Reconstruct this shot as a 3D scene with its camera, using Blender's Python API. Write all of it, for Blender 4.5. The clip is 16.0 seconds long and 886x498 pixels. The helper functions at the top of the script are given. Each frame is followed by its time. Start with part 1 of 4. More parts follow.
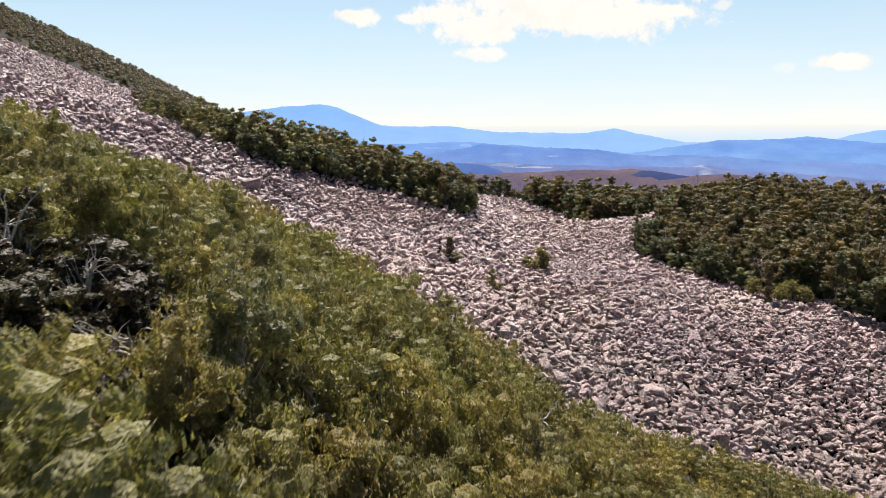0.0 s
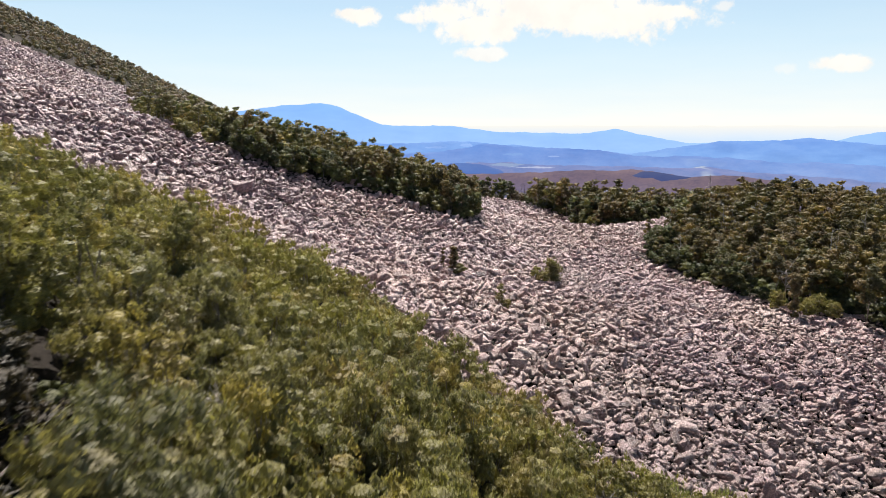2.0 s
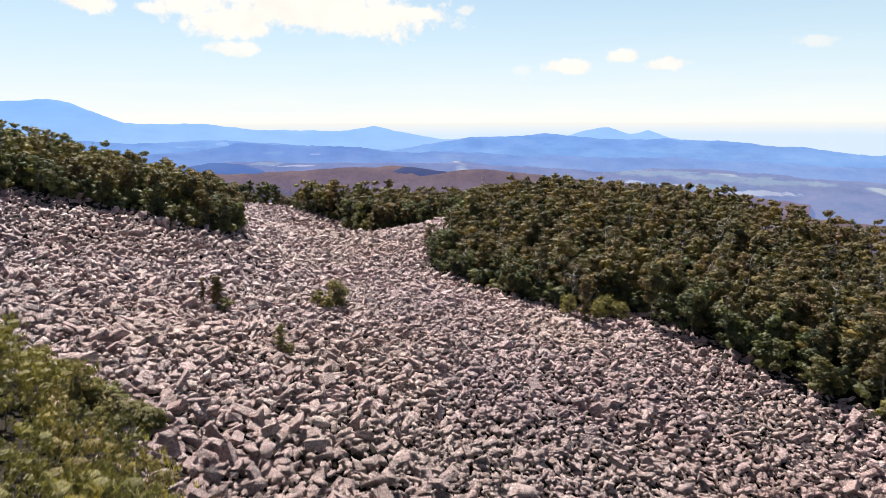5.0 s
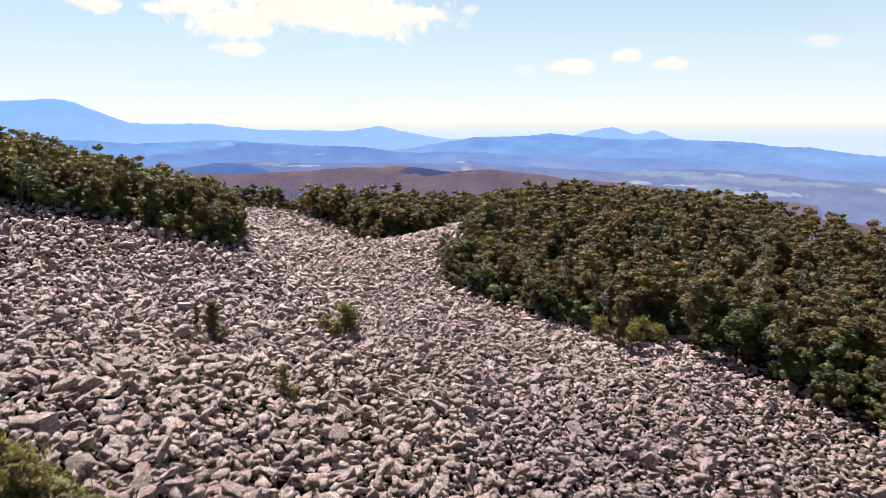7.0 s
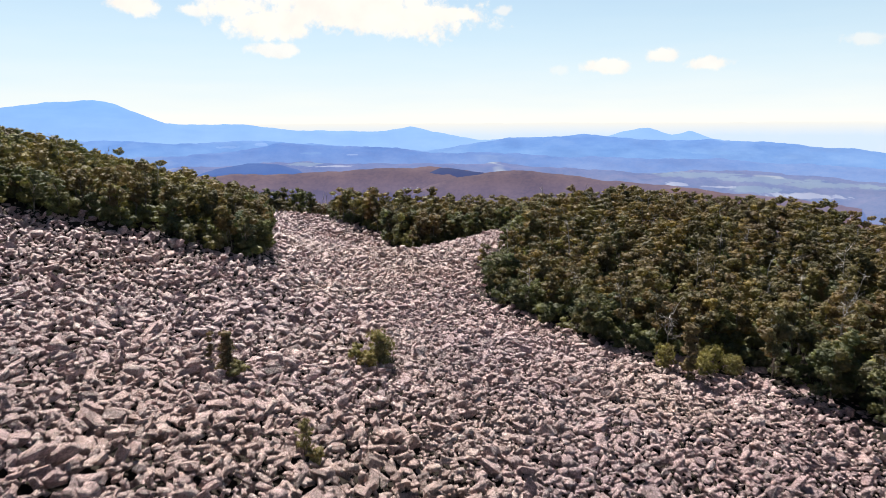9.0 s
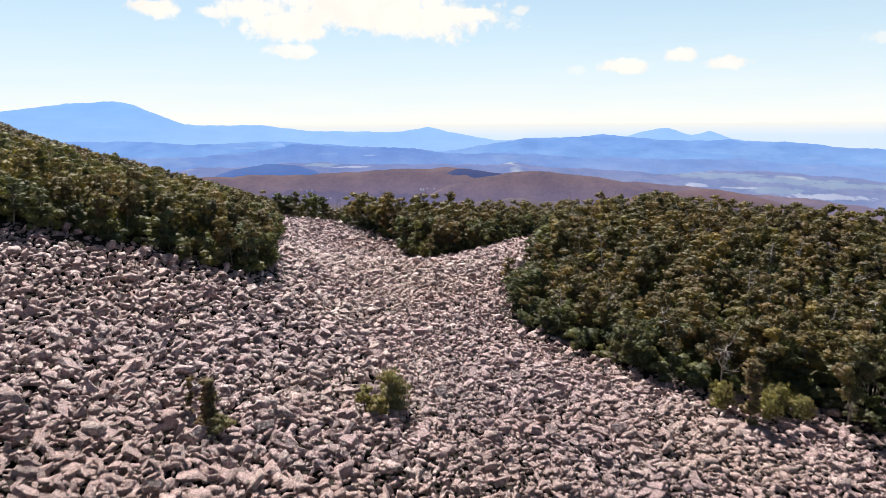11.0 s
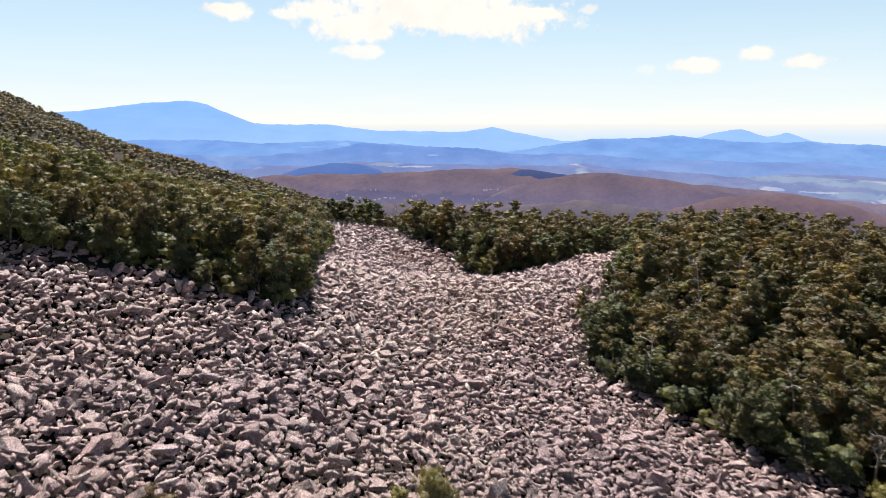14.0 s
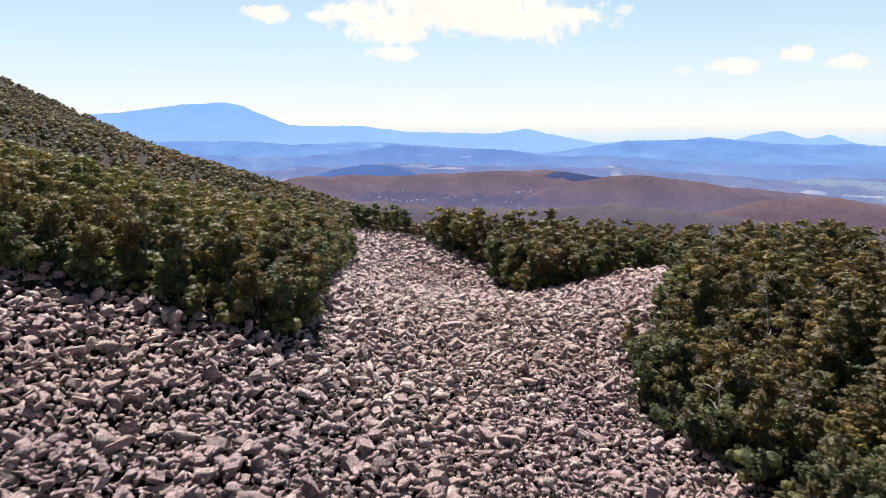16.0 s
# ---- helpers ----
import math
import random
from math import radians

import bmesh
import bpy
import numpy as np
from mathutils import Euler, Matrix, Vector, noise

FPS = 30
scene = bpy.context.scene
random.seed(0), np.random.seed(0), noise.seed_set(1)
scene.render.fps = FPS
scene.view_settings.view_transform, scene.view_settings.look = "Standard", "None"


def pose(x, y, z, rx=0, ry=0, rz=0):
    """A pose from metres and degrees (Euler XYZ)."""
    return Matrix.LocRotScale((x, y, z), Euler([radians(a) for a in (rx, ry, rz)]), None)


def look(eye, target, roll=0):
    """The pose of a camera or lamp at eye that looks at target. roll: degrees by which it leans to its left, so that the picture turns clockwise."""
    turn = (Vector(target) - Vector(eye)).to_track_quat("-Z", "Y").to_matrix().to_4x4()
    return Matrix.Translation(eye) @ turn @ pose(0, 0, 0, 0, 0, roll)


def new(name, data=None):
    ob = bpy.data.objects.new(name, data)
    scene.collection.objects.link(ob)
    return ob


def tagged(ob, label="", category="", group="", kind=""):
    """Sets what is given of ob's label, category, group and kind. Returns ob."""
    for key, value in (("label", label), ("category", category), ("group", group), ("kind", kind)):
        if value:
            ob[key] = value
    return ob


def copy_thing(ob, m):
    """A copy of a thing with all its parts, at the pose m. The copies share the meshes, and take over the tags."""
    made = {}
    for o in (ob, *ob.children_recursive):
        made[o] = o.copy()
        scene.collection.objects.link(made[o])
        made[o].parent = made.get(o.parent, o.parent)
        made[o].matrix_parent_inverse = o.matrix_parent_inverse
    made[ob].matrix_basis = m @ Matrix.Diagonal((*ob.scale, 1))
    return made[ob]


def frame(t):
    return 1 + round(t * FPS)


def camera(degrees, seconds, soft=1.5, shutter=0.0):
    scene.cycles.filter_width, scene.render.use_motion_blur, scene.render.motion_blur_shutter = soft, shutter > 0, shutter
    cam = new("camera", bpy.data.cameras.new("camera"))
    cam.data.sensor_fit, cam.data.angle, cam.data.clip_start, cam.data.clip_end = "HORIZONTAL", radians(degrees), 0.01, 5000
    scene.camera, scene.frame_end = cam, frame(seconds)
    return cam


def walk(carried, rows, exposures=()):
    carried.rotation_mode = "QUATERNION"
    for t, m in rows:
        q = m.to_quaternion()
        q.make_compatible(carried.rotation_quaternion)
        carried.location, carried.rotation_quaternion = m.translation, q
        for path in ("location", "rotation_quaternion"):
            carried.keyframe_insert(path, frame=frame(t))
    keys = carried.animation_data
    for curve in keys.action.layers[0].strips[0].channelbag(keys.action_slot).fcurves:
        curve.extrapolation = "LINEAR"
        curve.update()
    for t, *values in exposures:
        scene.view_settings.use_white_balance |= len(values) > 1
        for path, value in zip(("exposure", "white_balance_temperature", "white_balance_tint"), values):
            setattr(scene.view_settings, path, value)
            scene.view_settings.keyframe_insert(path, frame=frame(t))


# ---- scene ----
cam = camera(64.13, 16.0, soft=0.6, shutter=0.8)
# seconds, x, y, z, yaw, pitch, roll
ROWS = [
    (0.0, 0.00, 0.00, 0.00, 6.97, -9.87, -0.31),
    (0.5, -0.33, 1.75, 0.05, 7.04, -9.87, -0.21),
    (1.0, -0.73, 3.77, 0.12, 7.09, -9.86, -0.13),
    (1.5, -1.18, 5.95, 0.19, 7.12, -9.85, -0.05),
    (2.0, -1.56, 8.17, 0.30, 6.97, -9.91, -0.02),
    (2.5, -1.96, 10.55, 0.41, 3.03, -9.96, -0.03),
    (3.0, -2.34, 13.15, 0.59, -1.66, -10.06, -0.10),
    (3.5, -2.63, 15.92, 0.55, -7.43, -10.09, -0.19),
    (4.0, -3.00, 18.88, 0.55, -11.83, -10.15, -0.26),
    (4.2, -3.04, 20.02, 0.58, -12.05, -10.16, -0.26),
    (6.5, -3.18, 32.39, 1.14, -11.91, -10.17, -0.24),
    (7.0, -3.12, 35.16, 1.32, -11.69, -10.17, -0.23),
    (7.5, -2.96, 37.89, 1.49, -11.16, -10.17, -0.35),
    (8.0, -2.91, 40.75, 1.54, -11.11, -10.17, -0.35),
    (8.5, -2.71, 43.60, 1.61, -9.30, -10.15, -0.32),
    (9.0, -2.57, 46.55, 1.65, -9.11, -10.12, -0.29),
    (11.5, -0.98, 61.37, 2.15, -6.94, -10.08, -0.34),
    (12.0, -0.62, 64.35, 2.23, -6.18, -10.08, -0.23),
    (12.5, -0.26, 67.44, 2.32, -6.08, -10.07, -0.18),
    (13.0, 0.16, 70.56, 2.43, -5.82, -10.06, -0.17),
    (13.5, 0.44, 73.81, 2.52, -3.90, -10.06, -0.10),
    (14.0, 0.93, 77.03, 2.66, -2.65, -10.07, -0.12),
    (14.5, 1.37, 80.30, 2.70, -1.17, -10.00, -0.16),
    (15.0, 1.60, 83.64, 2.83, -0.58, -9.98, -0.10),
    (15.5, 1.92, 86.92, 2.93, -0.04, -9.96, -0.10),
    (16.0, 2.16, 90.18, 3.03, 0.00, -9.95, -0.10),
]


def aim(x, y, z, yaw, pitch, roll):
    a, b = radians(yaw), radians(pitch)
    way = Vector((-math.sin(a) * math.cos(b), math.cos(a) * math.cos(b), math.sin(b)))
    eye = Vector((x, y, z))
    return look(eye, eye + way, roll)


walk(cam, [(r[0], aim(*r[1:])) for r in ROWS], exposures=[(0.0, 1.27, 6700, 12.0), (16.0, 1.27, 6700, 12.0)])

# ---------------------------------------------------------------- light
SUN_AZ, SUN_EL = -12.0, 52.0     # degrees to the right of +y, and above the horizon
sun_data = bpy.data.lights.new("sun", "SUN")
sun_data.energy, sun_data.angle, sun_data.color = 5.0, radians(0.53), (1.0, 0.95, 0.87)
sun = new("sun", sun_data)
to_sun = Vector((math.sin(radians(SUN_AZ)) * math.cos(radians(SUN_EL)), math.cos(radians(SUN_AZ)) * math.cos(radians(SUN_EL)), math.sin(radians(SUN_EL))))
sun.matrix_world = look(to_sun * 100, (0, 0, 0))


class Nodes:
    """Short hand for a node tree."""

    def __init__(self, tree):
        self.tree = tree
        self.tree.nodes.clear()

    def add(self, kind, out=0, inputs=None, op="", easing=""):
        n = self.tree.nodes.new(kind)
        if op:
            n.operation = op
        if easing:
            n.interpolation_type = easing
        for key, value in (inputs or {}).items():
            if isinstance(value, bpy.types.NodeSocket):
                self.tree.links.new(value, n.inputs[key])
            else:
                n.inputs[key].default_value = value
        return n.outputs[out] if n.outputs else None

    def math(self, op, a, b=0.0, c=0.0):
        return self.add("ShaderNodeMath", op=op, inputs={0: a, 1: b, 2: c})

    def mix(self, fac, a, b, blend="MIX"):
        n = self.tree.nodes.new("ShaderNodeMix")
        n.data_type, n.blend_type = "RGBA", blend
        for key, value in ((0, fac), (6, a), (7, b)):
            if isinstance(value, bpy.types.NodeSocket):
                self.tree.links.new(value, n.inputs[key])
            else:
                n.inputs[key].default_value = value if key == 0 else (*value[:3], 1)
        return n.outputs[2]

    def ramp(self, fac, stops):
        n = self.tree.nodes.new("ShaderNodeValToRGB")
        self.tree.links.new(fac, n.inputs[0])
        els = n.color_ramp.elements
        while len(els) < len(stops):
            els.new(0.5)
        for e, (p, c) in zip(els, stops):
            e.position = p
            e.color = (*c, 1) if isinstance(c, tuple) else (c, c, c, 1)
        return n.outputs[0]

    def noise(self, vec, scale, detail=4.0, rough=0.55, out=0):
        return self.add("ShaderNodeTexNoise", out=out, inputs={"Vector": vec, "Scale": scale, "Detail": detail, "Roughness": rough})


def sky_world():
    w = bpy.data.worlds.new("sky")
    w.use_nodes = True
    scene.world = w
    n = Nodes(w.node_tree)
    air = n.tree.nodes.new("ShaderNodeTexSky")
    air.sky_type, air.sun_disc = "NISHITA", False
    air.sun_elevation, air.sun_rotation = radians(SUN_EL), radians(SUN_AZ)
    air.altitude, air.air_density, air.dust_density, air.ozone_density = 900.0, 1.0, 0.4, 1.0
    sky = air.outputs[0]
    way = n.add("ShaderNodeTexCoord", out="Generated")
    sep = n.tree.nodes.new("ShaderNodeSeparateXYZ")
    n.tree.links.new(way, sep.inputs[0])
    x, y, z = sep.outputs
    az = n.math("MULTIPLY", n.math("ARCTAN2", n.math("MULTIPLY", x, -1.0), y), 57.2958)
    el = n.math("MULTIPLY", n.math("ARCSINE", z), 57.2958)
    wob = n.math("SUBTRACT", n.noise(way, 22.0, 6.0, 0.6), 0.5)
    wob2 = n.math("SUBTRACT", n.noise(way, 70.0, 4.0, 0.6), 0.5)
    best = None
    # fair-weather clouds: azimuth (left +), elevation, half width, half height, density
    for a, e, wa, we, d in CLOUDS:
        da = n.math("DIVIDE", n.math("SUBTRACT", az, a), wa)
        de = n.math("DIVIDE", n.math("SUBTRACT", el, e), we)
        r = n.math("SQRT", n.math("ADD", n.math("MULTIPLY", da, da), n.math("MULTIPLY", de, de)))
        r = n.math("ADD", r, n.math("ADD", n.math("MULTIPLY", wob, 1.9), n.math("MULTIPLY", wob2, 1.3)))
        m = n.add("ShaderNodeMapRange", easing="SMOOTHSTEP", inputs={0: r, 1: 1.2, 2: 0.6, 3: 0.0, 4: d})
        best = m if best is None else n.math("MAXIMUM", best, m)
    tone = n.ramp(n.noise(way, 30.0, 5.0), [(0.3, (8.2, 7.95, 7.5)), (0.6, (8.8, 8.6, 8.0))])
    # pale blue low down, and bright haze that thickens towards the horizon
    up = n.math("MAXIMUM", el, 0.0)
    sky = n.mix(n.math("POWER", 2.718, n.math("MULTIPLY", up, -0.07)), sky, (5.2, 8.9, 11.8))
    haze = n.math("POWER", 2.718, n.math("MULTIPLY", up, -0.19))
    streak = n.add("ShaderNodeTexNoise", inputs={"Vector": n.add("ShaderNodeMapping", inputs={"Vector": way, "Scale": (3.0, 3.0, 26.0)}), "Scale": 2.5, "Detail": 5.0})
    haze = n.math("MULTIPLY", haze, n.math("ADD", 0.85, n.math("MULTIPLY", streak, 0.3)))
    sky = n.mix(n.math("MINIMUM", haze, 1.0), sky, (10.6, 10.75, 10.1))
    deep = n.add("ShaderNodeMapRange", easing="SMOOTHSTEP", inputs={0: el, 1: 12.0, 2: 50.0, 3: 0.8, 4: 0.4})
    sky = n.mix(1.0, sky, n.add("ShaderNodeCombineXYZ", inputs={0: deep, 1: deep, 2: deep}), "MULTIPLY")
    col = n.mix(best, sky, tone)
    bg = n.add("ShaderNodeBackground", inputs={"Color": col, "Strength": 0.05})
    n.add("ShaderNodeOutputWorld", inputs={"Surface": bg})


CLOUDS = [(-1.0, 8.8, 9.5, 1.9, 1.0), (6.6, 8.5, 3.6, 1.0, 1.0), (-9.5, 8.2, 3.0, 0.7, 1.0), (-5.5, 8.0, 7.0, 1.5, 1.0), (4.0, 7.6, 4.5, 1.2, 1.0), (3.6, 5.5, 2.4, 0.5, 0.75), (9.3, 8.2, 1.5, 0.5, 0.8), (13.5, 8.25, 1.9, 0.6, 1.0),
          (-21.7, 4.2, 1.9, 0.55, 0.85), (-25.9, 4.9, 1.4, 0.55, 0.85), (-29.2, 4.2, 1.8, 0.5, 0.8), (-13.8, 8.5, 0.9, 0.4, 0.6), (-18.3, 4.0, 1.0, 0.4, 0.35), (-28.0, 9.5, 1.2, 0.45, 0.7), (-39.0, 5.5, 1.4, 0.5, 0.5)]
sky_world()


# ---------------------------------------------------------------- materials
def material(name):
    m = bpy.data.materials.new(name)
    m.use_nodes = True
    return m, Nodes(m.node_tree)


def finish(n, color, rough=0.9, bump=None, strength=0.4, dist=0.05, spec=0.3):
    ins = {"Base Color": color, "Roughness": rough, "Specular IOR Level": spec}
    if bump is not None:
        ins["Normal"] = n.add("ShaderNodeBump", inputs={"Strength": strength, "Distance": dist, "Height": bump})
    n.add("ShaderNodeOutputMaterial", inputs={"Surface": n.add("ShaderNodeBsdfPrincipled", inputs=ins)})


def rock_material(name, per_object):
    """Weathered dolerite: grey with pink and violet casts, rusty stains and pale lichen."""
    m, n = material(name)
    pos = n.add("ShaderNodeNewGeometry", out="Position")
    if per_object:
        rnd = n.add("ShaderNodeObjectInfo", out="Random")
    else:
        rnd = n.add("ShaderNodeNewGeometry", out="Random Per Island")
    base = n.ramp(rnd, [(0.0, (0.22, 0.15, 0.16)), (0.25, (0.36, 0.252, 0.262)), (0.5, (0.46, 0.322, 0.322)), (0.75, (0.395, 0.28, 0.298)), (1.0, (0.58, 0.46, 0.445))])
    flake = n.noise(n.add("ShaderNodeMapping", inputs={"Vector": pos, "Scale": (0.7, 1.0, 2.2)}), 3.4, 6.0, 0.72)
    base = n.mix(0.9, base, n.ramp(flake, [(0.34, 0.16), (0.47, 0.46), (0.6, 0.82)]), "OVERLAY")
    shade = n.noise(pos, 0.021, 3.0)
    base = n.mix(n.math("MULTIPLY", n.ramp(shade, [(0.42, 1.0), (0.56, 0.0)]), 0.45), base, (0.30, 0.22, 0.255))
    sandy = n.noise(n.add("ShaderNodeMapping", inputs={"Vector": pos, "Location": (40.0, 11.0, 0.0)}), 0.03, 4.0)
    base = n.mix(n.math("MULTIPLY", n.ramp(sandy, [(0.5, 0.0), (0.64, 1.0)]), 0.32), base, (0.50, 0.41, 0.34))
    high = n.tree.nodes.new("ShaderNodeSeparateXYZ")
    n.tree.links.new(pos, high.inputs[0])
    # darker mauve towards the west paints the slope's shade into the stone
    mauve_shade = n.add("ShaderNodeMapRange", inputs={0: n.math("ADD", high.outputs[0], n.math("MULTIPLY", shade, 60.0)), 1: 0.0, 2: -45.0, 3: 0.0, 4: 0.75})
    base = n.mix(mauve_shade, base, (0.255, 0.176, 0.21))
    drift = n.noise(pos, 0.035, 3.0)
    base = n.mix(n.math("MULTIPLY", n.ramp(drift, [(0.45, 0.0), (0.62, 1.0)]), 0.42), base, (0.44, 0.30, 0.265))
    stain = n.ramp(n.noise(pos, 1.3, 5.0), [(0.5, 0.0), (0.68, 1.0)])
    base = n.mix(n.math("MULTIPLY", stain, 0.35), base, (0.34, 0.20, 0.14))
    lichen = n.ramp(n.noise(pos, 5.0, 6.0, 0.7), [(0.56, 0.0), (0.64, 1.0)])
    base = n.mix(n.math("MULTIPLY", lichen, 0.4), base, (0.54, 0.48, 0.43))
    # random dark and light spots in the colour, with no relief of their own
    dark_spots = n.ramp(n.noise(pos, 6.5, 5.0, 0.75), [(0.40, 0.55), (0.50, 1.0), (0.62, 1.2)])
    base = n.mix(0.9, base, dark_spots, "MULTIPLY")
    grain = n.noise(pos, 26.0, 5.0, 0.7)
    base = n.mix(0.35, base, n.ramp(grain, [(0.3, 0.25), (0.7, 0.8)]), "OVERLAY")
    finish(n, base, 0.5, n.math("ADD", n.noise(pos, 4.0, 7.0, 0.7), n.math("MULTIPLY", grain, 0.35)), 1.0, 0.36, 0.5)
    return m


def soil_material(name, dark, light):
    m, n = material(name)
    pos = n.add("ShaderNodeNewGeometry", out="Position")
    a = n.noise(pos, 0.6, 5.0)
    b = n.noise(pos, 7.0, 5.0, 0.7)
    c = n.mix(a, dark, light)
    c = n.mix(n.ramp(b, [(0.45, 0.0), (0.65, 0.6)]), c, tuple(v * 1.6 for v in light))
    finish(n, c, 0.95, n.math("ADD", a, n.math("MULTIPLY", b, 0.4)), 0.9, 0.3, 0.1)
    return m


def leaf_material(name, stops, patch, patch_scale=0.12, glow=0.34, fine=12.0, cell_scale=0.26, vary=0.95):
    """Leaves: per-leaf variation, drifts of colour from plant to plant, light passing through."""
    m, n = material(name)
    pos = n.add("ShaderNodeNewGeometry", out="Position")
    rnd = n.add("ShaderNodeNewGeometry", out="Random Per Island")
    c = n.mix(0.45, n.ramp(rnd, stops), stops[len(stops) // 2][1])
    drift = n.ramp(n.noise(pos, patch_scale, 3.0), [(0.4, 0.0), (0.62, 1.0)])
    c = n.mix(n.math("MULTIPLY", drift, 0.7), c, patch)
    # each plant of a thicket has its own tone
    cell = n.add("ShaderNodeTexVoronoi", out="Color", inputs={"Vector": n.add("ShaderNodeMapping", inputs={"Vector": pos, "Scale": (1.0, 1.0, 0.0)}), "Scale": cell_scale})
    tone = n.tree.nodes.new("ShaderNodeSeparateColor")
    n.tree.links.new(cell, tone.inputs[0])
    obj = n.math("FRACT", n.math("ADD", n.add("ShaderNodeObjectInfo", out="Random"), tone.outputs[0]))
    c = n.mix(vary, c, n.ramp(obj, [(0.0, (0.2, 0.25, 0.28)), (0.18, (0.36, 0.42, 0.42)), (0.38, (0.55, 0.47, 0.43)), (0.55, (0.36, 0.38, 0.4)), (0.72, (0.5, 0.55, 0.40)), (0.88, (0.56, 0.52, 0.42)), (0.96, (0.78, 0.71, 0.44))]), "OVERLAY")
    leaflet = n.noise(pos, fine, 2.0, 0.6)
    speck = n.noise(pos, fine * 0.55, 1.0)
    c = n.mix(0.55, c, n.ramp(speck, [(0.35, 0.30), (0.65, 0.72)]), "OVERLAY")
    back = n.mix(1.0, c, (1.25, 1.3, 0.7), "MULTIPLY")
    nor = n.add("ShaderNodeBump", inputs={"Strength": 0.8, "Distance": 0.06, "Height": speck})
    d = n.add("ShaderNodeBsdfPrincipled", inputs={"Base Color": c, "Roughness": 0.6, "Specular IOR Level": 0.25, "Normal": nor})
    t = n.add("ShaderNodeBsdfTranslucent", inputs={"Color": back})
    body = n.add("ShaderNodeMixShader", inputs={0: glow, 1: d, 2: t})
    hole = n.ramp(leaflet, [(0.44, 0.0), (0.47, 1.0)])
    gap = n.add("ShaderNodeBsdfTransparent")
    n.add("ShaderNodeOutputMaterial", inputs={"Surface": n.add("ShaderNodeMixShader", inputs={0: hole, 1: gap, 2: body})})
    return m


def bark_material(name, dark, light):
    m, n = material(name)
    pos = n.add("ShaderNodeNewGeometry", out="Position")
    a = n.noise(pos, 2.2, 5.0)
    b = n.noise(pos, 18.0, 4.0, 0.7)
    c = n.mix(n.ramp(a, [(0.35, 0.0), (0.65, 1.0)]), dark, light)
    c = n.mix(0.4, c, n.ramp(b, [(0.3, 0.3), (0.7, 0.7)]), "OVERLAY")
    finish(n, c, 0.85, b, 0.5, 0.03, 0.2)
    return m


def painted_haze_material(name, low, high, air, amount, speck=0.0, scale=0.004, pale=None, levels=(-200.0, 100.0), fields=()):
    """Far country: patchy woodland, with aerial haze painted over it as emission."""
    pale = pale or air
    m, n = material(name)
    pos = n.add("ShaderNodeNewGeometry", out="Position")
    a = n.noise(pos, scale, 6.0, 0.65)
    b = n.noise(pos, scale * 9, 4.0, 0.6)
    c = n.mix(n.ramp(n.math("ADD", n.math("MULTIPLY", a, 0.6), n.math("MULTIPLY", b, 0.4)), [(0.38, 0.0), (0.6, 1.0)]), low, high)
    if speck:
        s = n.add("ShaderNodeTexNoise", inputs={"Vector": n.add("ShaderNodeMapping", inputs={"Vector": pos, "Scale": (1.0, 0.45, 3.0)}), "Scale": 0.0035, "Detail": 2.0})
        c = n.mix(n.math("MULTIPLY", n.ramp(s, [(0.6, 0.0), (0.64, 1.0)]), speck), c, (0.42, 0.44, 0.27))
    if fields:
        rel = n.tree.nodes.new("ShaderNodeSeparateXYZ")
        n.tree.links.new(n.add("ShaderNodeVectorMath", op="NORMALIZE", inputs={0: n.add("ShaderNodeVectorMath", op="SUBTRACT", inputs={0: pos, 1: (0.0, 55.0, 0.0)})}), rel.inputs[0])
        az = n.math("MULTIPLY", n.math("ARCTAN2", n.math("MULTIPLY", rel.outputs[0], -1.0), rel.outputs[1]), 57.2958)
        el = n.math("MULTIPLY", n.math("ARCSINE", rel.outputs[2]), 57.2958)
        wob = n.math("MULTIPLY", n.math("SUBTRACT", n.noise(pos, 0.014, 5.0, 0.75), 0.5), 3.6)
        for fa, fe, wa, we, tint in fields:
            da = n.math("DIVIDE", n.math("SUBTRACT", az, fa), wa)
            de = n.math("DIVIDE", n.math("SUBTRACT", el, fe), we)
            r = n.math("ADD", n.math("SQRT", n.math("ADD", n.math("MULTIPLY", da, da), n.math("MULTIPLY", de, de))), wob)
            m_ = n.add("ShaderNodeMapRange", inputs={0: r, 1: 1.05, 2: 0.85, 3: 0.0, 4: 1.0})
            c = n.mix(m_, c, tint)
    # the painted haze glow pales towards the valley floor
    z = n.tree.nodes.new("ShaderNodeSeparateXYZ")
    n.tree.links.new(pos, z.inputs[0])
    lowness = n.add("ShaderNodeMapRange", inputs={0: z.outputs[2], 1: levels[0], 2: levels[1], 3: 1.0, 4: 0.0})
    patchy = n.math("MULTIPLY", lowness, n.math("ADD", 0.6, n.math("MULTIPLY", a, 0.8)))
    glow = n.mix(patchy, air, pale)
    # noise mottles the painted haze lighter and darker
    haze_patches = n.noise(n.add("ShaderNodeMapping", inputs={"Vector": pos, "Scale": (1.0, 0.5, 4.0)}), 0.0045, 5.0, 0.6)
    glow = n.mix(0.0 if amount > 0.93 else 0.25 if amount > 0.85 else 0.8, glow, n.ramp(haze_patches, [(0.36, (0.84, 0.86, 0.9)), (0.5, (1.0, 1.0, 1.0)), (0.66, (1.2, 1.14, 1.06))]), "MULTIPLY")
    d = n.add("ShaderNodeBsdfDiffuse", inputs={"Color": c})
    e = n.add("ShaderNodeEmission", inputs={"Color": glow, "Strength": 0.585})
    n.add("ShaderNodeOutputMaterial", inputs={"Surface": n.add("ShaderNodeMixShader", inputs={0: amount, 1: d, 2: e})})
    return m


